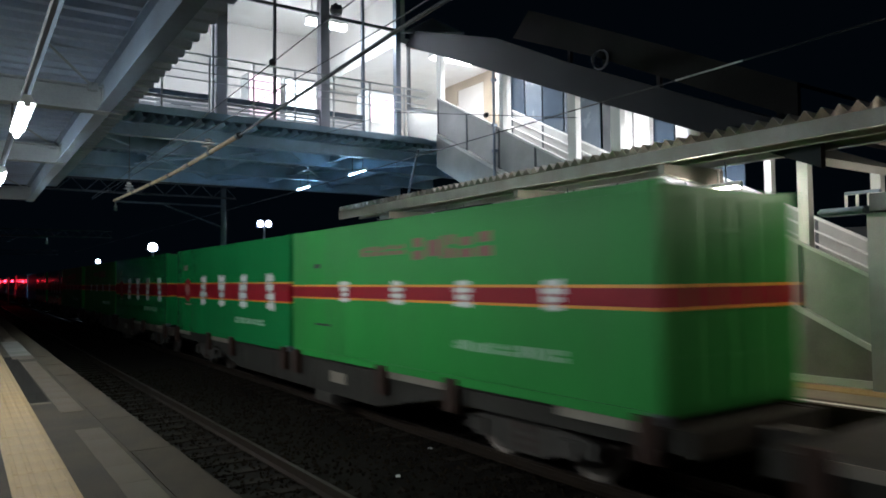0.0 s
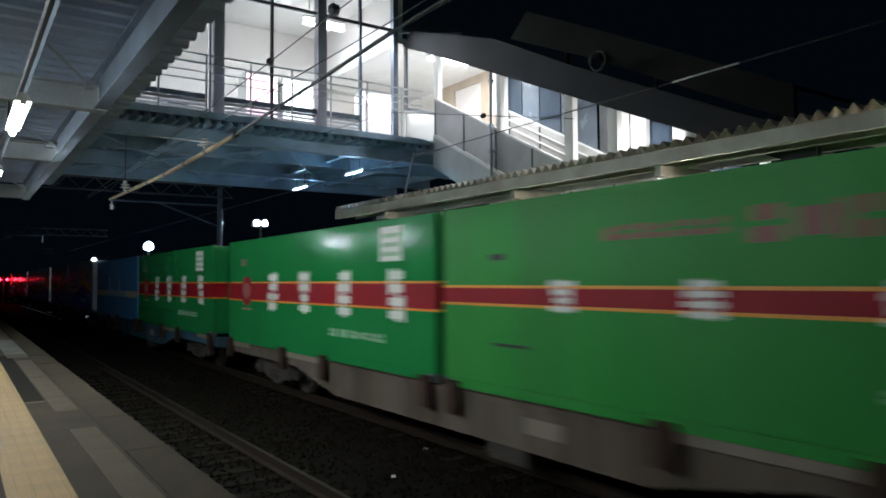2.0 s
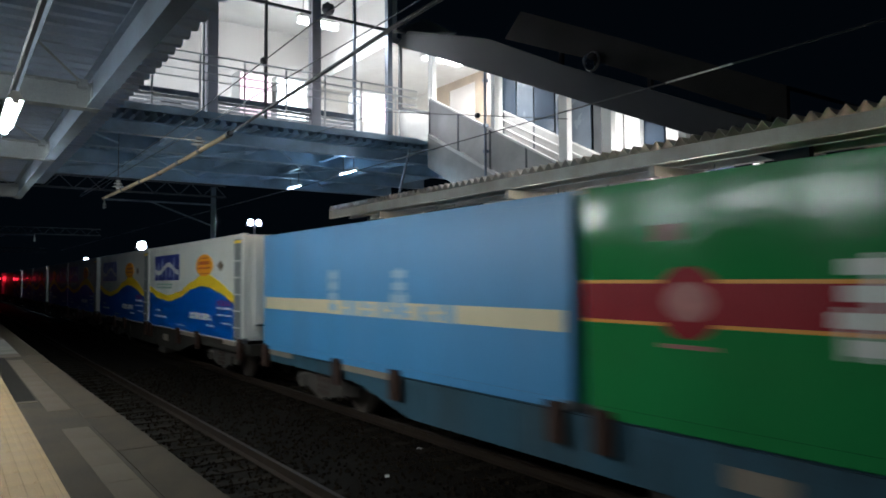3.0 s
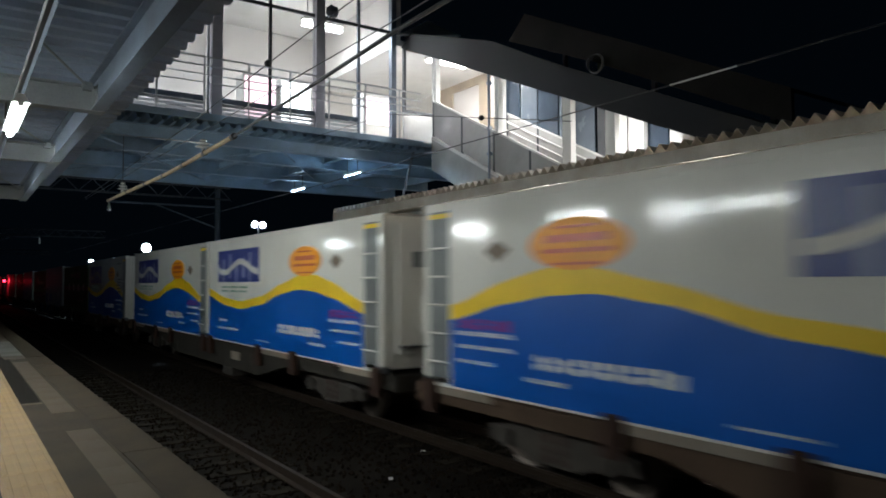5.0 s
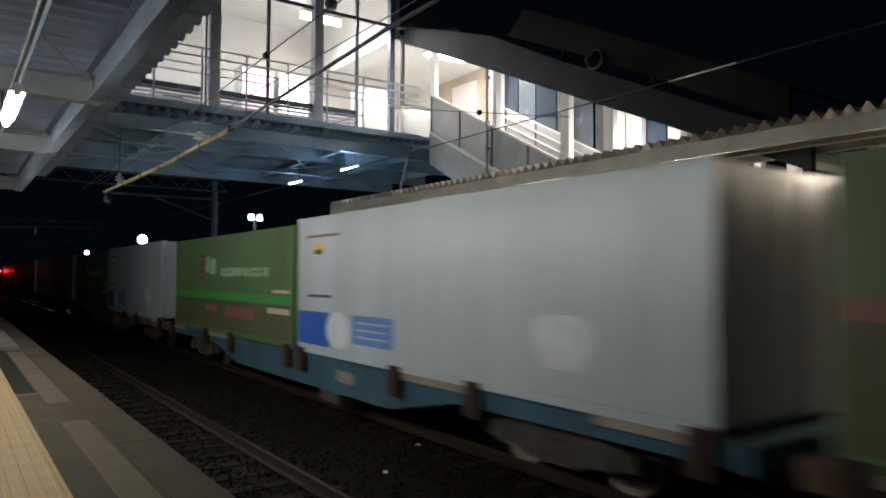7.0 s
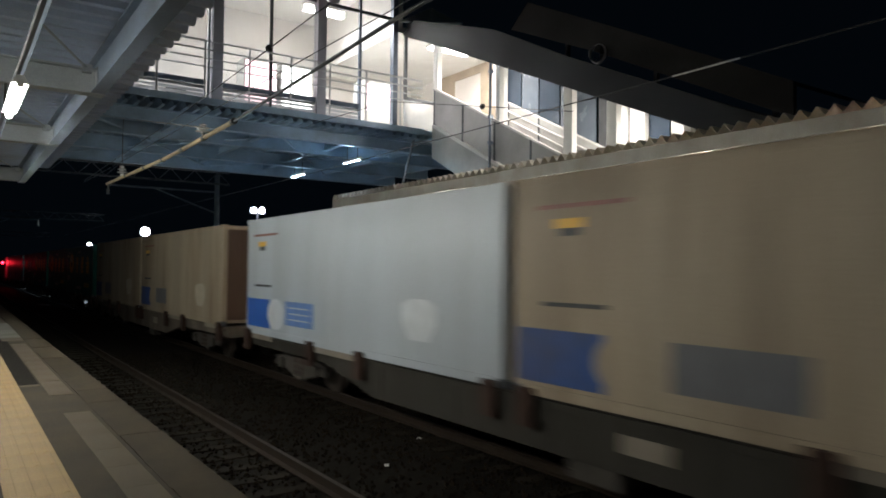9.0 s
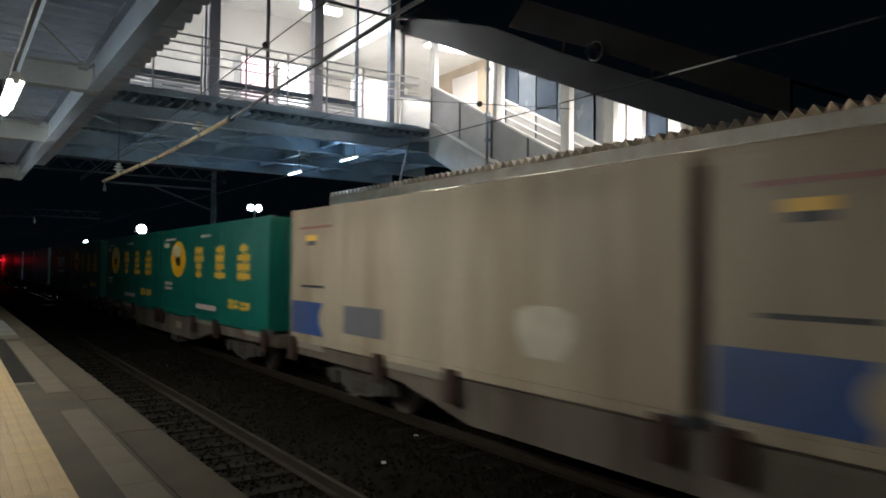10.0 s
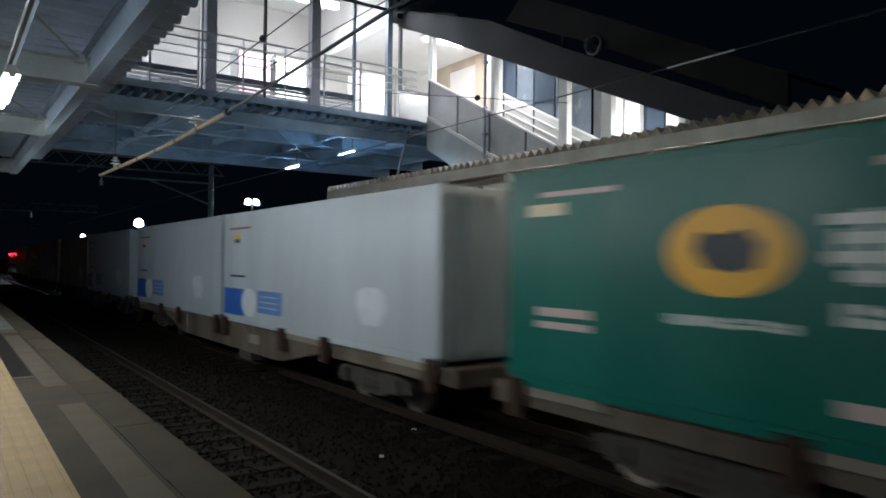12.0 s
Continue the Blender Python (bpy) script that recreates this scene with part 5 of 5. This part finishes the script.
def container_teal(white=False):
    """Teal box with a yellow oval emblem and three gold marks, or white lettering."""
    lab = "teal freight container with a yellow oval and white lettering" if white else "teal freight container with a yellow oval and gold marks"
    c = holder("container", lab, "container", "", "containers on the train")
    shell(c, M_TEAL, M_TEAL, CL, 2.58)
    bm = bmesh.new()
    oy = 6.43 if white else 7.40
    blob(bm, oy, 1.60 if white else 1.66, 0.64 if white else 0.80, 0.42 if white else 0.54, 0.006)
    e = part("emblem", bm, M_OVAL, c, "yellow oval emblem")
    k = 0.9 if white else 0.72
    bm = bmesh.new()
    prism(bm, [(oy + a * k, 1.60 + b * k) for a, b in ((-0.34, -0.16), (-0.10, -0.22), (0.22, -0.17), (0.36, 0.02), (0.30, 0.20), (0.05, 0.16), (-0.20, 0.22), (-0.38, 0.06))], "x", SIDE - 0.009, SIDE)
    part("emblem_mark", bm, M_BLACK, e, "dark patch")
    if not white:
        bm = bmesh.new()
        blob(bm, oy + 0.16, 1.90, 0.44, 0.20, 0.0075, 18)
        part("emblem_patch", bm, M_CREAM, e, "pale cream patch")
    if white:
        glyph_parts("white_mark", M_LETTER, c, (2.90, 3.70, 4.50, 5.20), 0.32, 1.32, 1.92, 30)
        marks("white_lettering", M_LETTER, c, [(2.5 + 0.5 * i, 2.92 + 0.5 * i, 1.00, 1.18) for i in range(6)] + [(5.80, 7.05, 0.90, 1.00)])
    else:
        glyph_parts("gold_mark", M_GOLD, c, (5.24, 3.40, 1.63), 0.42, 1.12, 2.00, 20)
        marks("gold_lettering", M_GOLD, c, [(1.19 + 0.39 * i, 1.52 + 0.39 * i, 0.42, 0.66) for i in range(4)])
    marks("pale_label", M_PINK, c, [(3.69, 5.43, 0.29, 0.42), (8.05, 8.9, 0.72, 0.80), (8.05, 8.9, 0.86, 0.96), (4.2, 5.1, 2.24, 2.31), (7.7, 8.85, 2.24, 2.30)])
    bm = bmesh.new()
    decal(bm, 8.45, 9.06, 2.02, 2.16, 0.006)
    part("cream_tag", bm, M_CREAM, c)
    return c


def wagon(mat, label):
    """A flat container wagon: fish-bellied side sills, deck cross members, two bogies with wheels, couplers, brake gear."""
    w = holder("flat_wagon", label, "wagon", "", "wagons of the train")
    zt = DECKZ - 0.02
    half = 9.75
    for x in (-1.16, 1.04):
        bm = bmesh.new()
        prism(bm, [(-half, zt), (-half, zt - 0.24), (-5.4, zt - 0.26), (-3.6, zt - 0.62), (3.6, zt - 0.62), (5.4, zt - 0.26), (half, zt - 0.24), (half, zt)], "x", x, x + 0.12)
        s = part("side_sill", bm, mat, w, "deep fish-bellied side sill")
        if x < 0:
            for y in (-3.2, -1.0, 1.2, 3.3):
                boxpart("sill_rib", (x - 0.012, x, y - 0.03, y + 0.03, zt - 0.60, zt - 0.11), mat, s)
            bm = bmesh.new()
            box(bm, x - 0.008, x, -2.4, -1.75, zt - 0.40, zt - 0.20)
            part("sill_plate", bm, M_W_EDGE, s, "dull pale lettering plate")
    boxpart("deck_edge", (-1.20, -1.16, -9.6, 9.6, zt - 0.10, zt - 0.02), mat, w)
    # Pale strips paint the lit line along the sill top.
    for a, b in ((-5.76, -4.04), (4.04, 5.76), (-9.2, -8.0), (8.0, 9.2)):
        boxpart("pale_strip", (-1.222, -1.201, a, b, zt - 0.09, zt + 0.015), M_W_EDGE, w, "pale worn bearing strip")
    boxpart("deck", (-1.04, 1.04, -half, half, zt - 0.10, zt - 0.01), mat, w)
    bm = bmesh.new()
    for y in (-9.0, -6.6, -4.0, -1.2, 1.2, 4.0, 6.6, 9.0):
        box(bm, -1.04, 1.04, y - 0.06, y + 0.06, zt - 0.22, zt - 0.10)
    part("cross_members", bm, mat, w)
    for y in (-9.35, -5.9, -3.9, -0.35, 0.35, 3.9, 5.9, 9.35):
        boxpart("container_latch", (-1.30, -1.205, y - 0.13, y + 0.13, zt - 0.36, zt + 0.10), M_LATCH, w, "rusty container latch")
    boxpart("brake_box", (-1.10, -0.5, -1.7, -0.9, zt - 0.85, zt - 0.40), M_BOGIE, w, "", 0.02)
    bm = bmesh.new()
    rod(bm, (-0.6, 1.0, zt - 0.60), (-0.6, 2.3, zt - 0.60), 0.17, 14)
    part("air_tank", bm, M_BOGIE, w)
    for s in (-1, 1):
        bm = bmesh.new()
        box(bm, -0.09, 0.09, min(s * half, s * 10.16), max(s * half, s * 10.16), zt - 0.30, zt - 0.08)
        box(bm, -0.16, 0.16, min(s * 10.02, s * 10.19), max(s * 10.02, s * 10.19), zt - 0.36, zt - 0.04)
        part("coupler", bm, M_BOGIE, w)
        boxpart("end_sill", (-1.16, 1.16, min(s * half, s * (half + 0.08)), max(s * half, s * (half + 0.08)), zt - 0.26, zt), mat, w)
        cy = s * 7.1
        zc = RAIL + 0.43
        bog = holder("bogie", "", "")
        del_tags(bog)
        bog.parent = w
        for x in (-0.95, 0.83):
            bm = bmesh.new()
            prism(bm, [(cy - 1.25, zc + 0.10), (cy - 1.25, zc - 0.08), (cy - 0.75, zc - 0.10), (cy - 0.35, zc - 0.22), (cy + 0.35, zc - 0.22), (cy + 0.75, zc - 0.10),
                       (cy + 1.25, zc - 0.08), (cy + 1.25, zc + 0.10), (cy + 0.5, zc + 0.26), (cy - 0.5, zc + 0.26)], "x", x, x + 0.12)
            part("side_frame", bm, M_BOGIE, bog, "", 0.012)
            for k in (-0.14, 0.14):
                bm = bmesh.new()
                lathe(bm, x + 0.06, cy + k, zc - 0.02, [(0.08, -0.16), (0.09, -0.1), (0.07, -0.05), (0.09, 0.0), (0.07, 0.06), (0.09, 0.12), (0.08, 0.2)], "z", 8)
                part("spring", bm, M_LATCH, bog)
        bm = bmesh.new()
        box(bm, -0.83, 0.83, cy - 0.2, cy + 0.2, zc - 0.05, zt - 0.11)
        part("bolster", bm, M_BOGIE, bog)
        for k in (-0.875, 0.875):
            bm = bmesh.new()
            rod(bm, (-0.95, cy + k, zc), (0.95, cy + k, zc), 0.075, 10)
            ax = part("wheelset", bm, M_WHEEL, bog)
            for x in (-0.60, 0.47):
                bm = bmesh.new()
                lathe(bm, x, cy + k, zc, [(0.16, -0.01), (0.36, 0.02), (0.43, 0.0), (0.43, 0.10), (0.455, 0.105), (0.455, 0.13), (0.36, 0.11), (0.16, 0.14)], "x", 28)
                part("wheel", bm, M_WHEEL, bog)
            bm = bmesh.new()
            box(bm, -1.02, -0.95, cy + k - 0.12, cy + k + 0.12, zc - 0.12, zc + 0.12)
            part("axle_box", bm, M_BOGIE, bog, "", 0.02)
    return w


def del_tags(ob):
    for key in list(ob.keys()):
        del ob[key]


MOVING = []            # (thing, place along the train at the start)


def make_train():
    w_kinds = {"grey": wagon(M_W_GREY, "grimy grey container flat wagon with fish-bellied sills"),
               "blue": wagon(M_W_BLUE, "dark blue-grey container flat wagon with fish-bellied sills"),
               "dark": wagon(M_W_DARK, "black grimy container flat wagon with fish-bellied sills"),
               "brown": wagon(M_W_BROWN, "rust-brown container flat wagon with fish-bellied sills")}
    boxes = {"P": container_plain(), "O": container_plain(True), "Q": container_marks(), "R": container_marks(True), "B": container_blue(), "W": container_wave(), "V": container_wave(True), "X": container_wave(brown_marks=True),
             "G": container_grey(), "N": container_grey(True), "S": container_small_green(), "T": container_teal(), "U": container_teal(True)}
    used = set()

    def take(table, key, s, z):
        ob = table[key]
        if (id(table), key) in used:
            ob = copy_thing(ob, pose(TX, s, z))
        used.add((id(table), key))
        MOVING.append((ob, s, z))

    plan = (("dark", "", ""), ("dark", "P", "Q"), ("grey", "Q", "P"), ("grey", "P", "R"), ("blue", "R", "B"), ("dark", "W", "W"), ("brown", "W", "V"),
            ("dark", "W", "W"), ("brown", "X", "O"), ("blue", "G", "S"), ("grey", "G", "S"), ("dark", "N", "G"), ("grey", "N", "N"), ("grey", "T", "T"),
            ("grey", "T", "U"), ("grey", "G", "G"), ("blue", "G", "N"), ("grey", "N", "S"), ("brown", "P", "Q"))
    for i, (wk, front_box, rear_box) in enumerate(plan):
        s = JOINT + PITCH * (i - 1) + SLACK.get(i - 1, 0.0)
        take(w_kinds, wk, s, 0)
        if front_box:
            take(boxes, front_box, s - 0.11 - CL, DECKZ)
        if rear_box:
            take(boxes, rear_box, s + 0.11, DECKZ)


make_train()


# ---------------------------------------------------------------- paving pieces
def paving():
    # tactile strip: tiles with raised bars
    bm = bmesh.new()
    box(bm, -0.21, 0.21, -0.2095, 0.2095, 0.0, 0.006)
    for k in range(4):
        x = -0.155 + k * 0.1035
        prism(bm, [(x - 0.022, 0.006), (x - 0.012, 0.011), (x + 0.012, 0.011), (x + 0.022, 0.006)], "y", -0.206, 0.206)
    tile = finish(bm, "tactile_tile", M_YELLOW)
    for i in range(110):
        t = new("tactile_tile", tile)
        t.parent = platform
        t.matrix_basis = pose(0.54, -12.0 + i * 0.42, random.uniform(-0.001, 0.0015))
    for i in range(60):
        t = new("tactile_tile", tile)
        t.parent = far_platform
        t.matrix_basis = pose(9.75, -5 + i * 0.42, 0.0)
    # edge stones and a row of pale slabs
    stones = []
    for length in (0.925, 0.93):
        bm = bmesh.new()
        prism(bm, [(1.302, -0.13), (1.68, -0.13), (1.68, -0.012), (1.668, 0.004), (1.302, 0.004)], "y", -length / 2, length / 2)
        stones.append(finish(bm, "edge_stone", M_COPING))
    y = -14.0
    i = 0
    while y < 70:
        t = new("edge_stone", stones[i % 2])
        t.parent = platform
        t.matrix_basis = pose(random.uniform(-0.006, 0.006), y, random.uniform(-0.003, 0.004))
        y += 0.934
        i += 1
    bm = bmesh.new()
    box(bm, -0.125, 0.125, -0.303, 0.303, 0.0, 0.004)
    slab = finish(bm, "pale_slab", M_PATCH)
    for i in range(88):
        if 28 < i < 31 or i == 42:
            continue
        t = new("pale_slab", slab)
        t.parent = platform
        t.matrix_basis = pose(1.135, -9.0 + i * 0.61, random.uniform(-0.002, 0.001))
    bm = bmesh.new()
    box(bm, 0.75, 0.985, 10.6, 17.6, 0.0, 0.004)
    part("asphalt_patch", bm, M_BED, platform, "dark square repair patch")
    bm = bmesh.new()
    box(bm, 0.75, 0.985, 10.45, 10.59, 0.0, 0.006)
    part("patch_lip", bm, M_PATCH, platform)
    boxpart("pale_stretch", (0.90, 1.294, 17.75, 22.4, 0.0, 0.005), M_PALESLAB, platform, "pale concrete repair")
    boxpart("pale_stretch", (0.90, 1.294, 17.0, 17.7, 0.0, 0.005), M_PATCH, platform)
    for x, y, a in ((6.15, 9.50, 20), (4.94, 8.44, 70)):
        bm = bmesh.new()
        prism(bm, [(-0.035, 0.0), (0.0, 0.028), (0.04, 0.008), (0.02, 0.0)], "y", -0.03, 0.03)
        scrap = single("paper_scrap", bm, M_LETTER, "small crumpled white paper scrap on the ballast", "litter", "", "scraps on the ballast")
        scrap.matrix_basis = pose(x, y, -1.125, 0, 0, a)


paving()


def ballast():
    """Loose stones round the tracks, one heap of many."""
    rnd = np.random.RandomState(4)
    n = 9000
    cx = rnd.uniform(1.95, 8.2, n)
    cy = 3.0 + 20.0 * rnd.uniform(0, 1, n) ** 1.4
    r = rnd.uniform(0.018, 0.042, n)
    base = np.array([(1, 0, 0), (-1, 0, 0), (0, 1, 0), (0, -1, 0), (0, 0, 1), (0, 0, -1)], float)
    faces = np.array([(0, 2, 4), (2, 1, 4), (1, 3, 4), (3, 0, 4), (2, 0, 5), (1, 2, 5), (3, 1, 5), (0, 3, 5)])
    v = base[None] * r[:, None, None] * rnd.uniform(0.6, 1.3, (n, 6, 1))
    a = rnd.uniform(0, 6.28, n)
    c, s = np.cos(a)[:, None], np.sin(a)[:, None]
    tilt = rnd.uniform(-0.6, 0.6, (n, 1))
    x, y, z = v[..., 0] * c - v[..., 1] * s, v[..., 0] * s + v[..., 1] * c, v[..., 2] + v[..., 0] * tilt
    v = np.stack([x + cx[:, None], y + cy[:, None], z - 1.125], -1).reshape(-1, 3)
    f = (faces[None] + 6 * np.arange(n)[:, None, None]).reshape(-1, 3)
    me = bpy.data.meshes.new("ballast")
    me.from_pydata(v.tolist(), [], f.tolist())
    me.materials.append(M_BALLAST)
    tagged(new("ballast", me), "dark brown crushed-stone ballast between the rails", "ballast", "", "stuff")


ballast()


def motions():
    for ob, s, z in MOVING:
        walk(ob, [(i * 0.5, pose(TX, s - travelled(i * 0.5), z)) for i in range(25)])


motions()
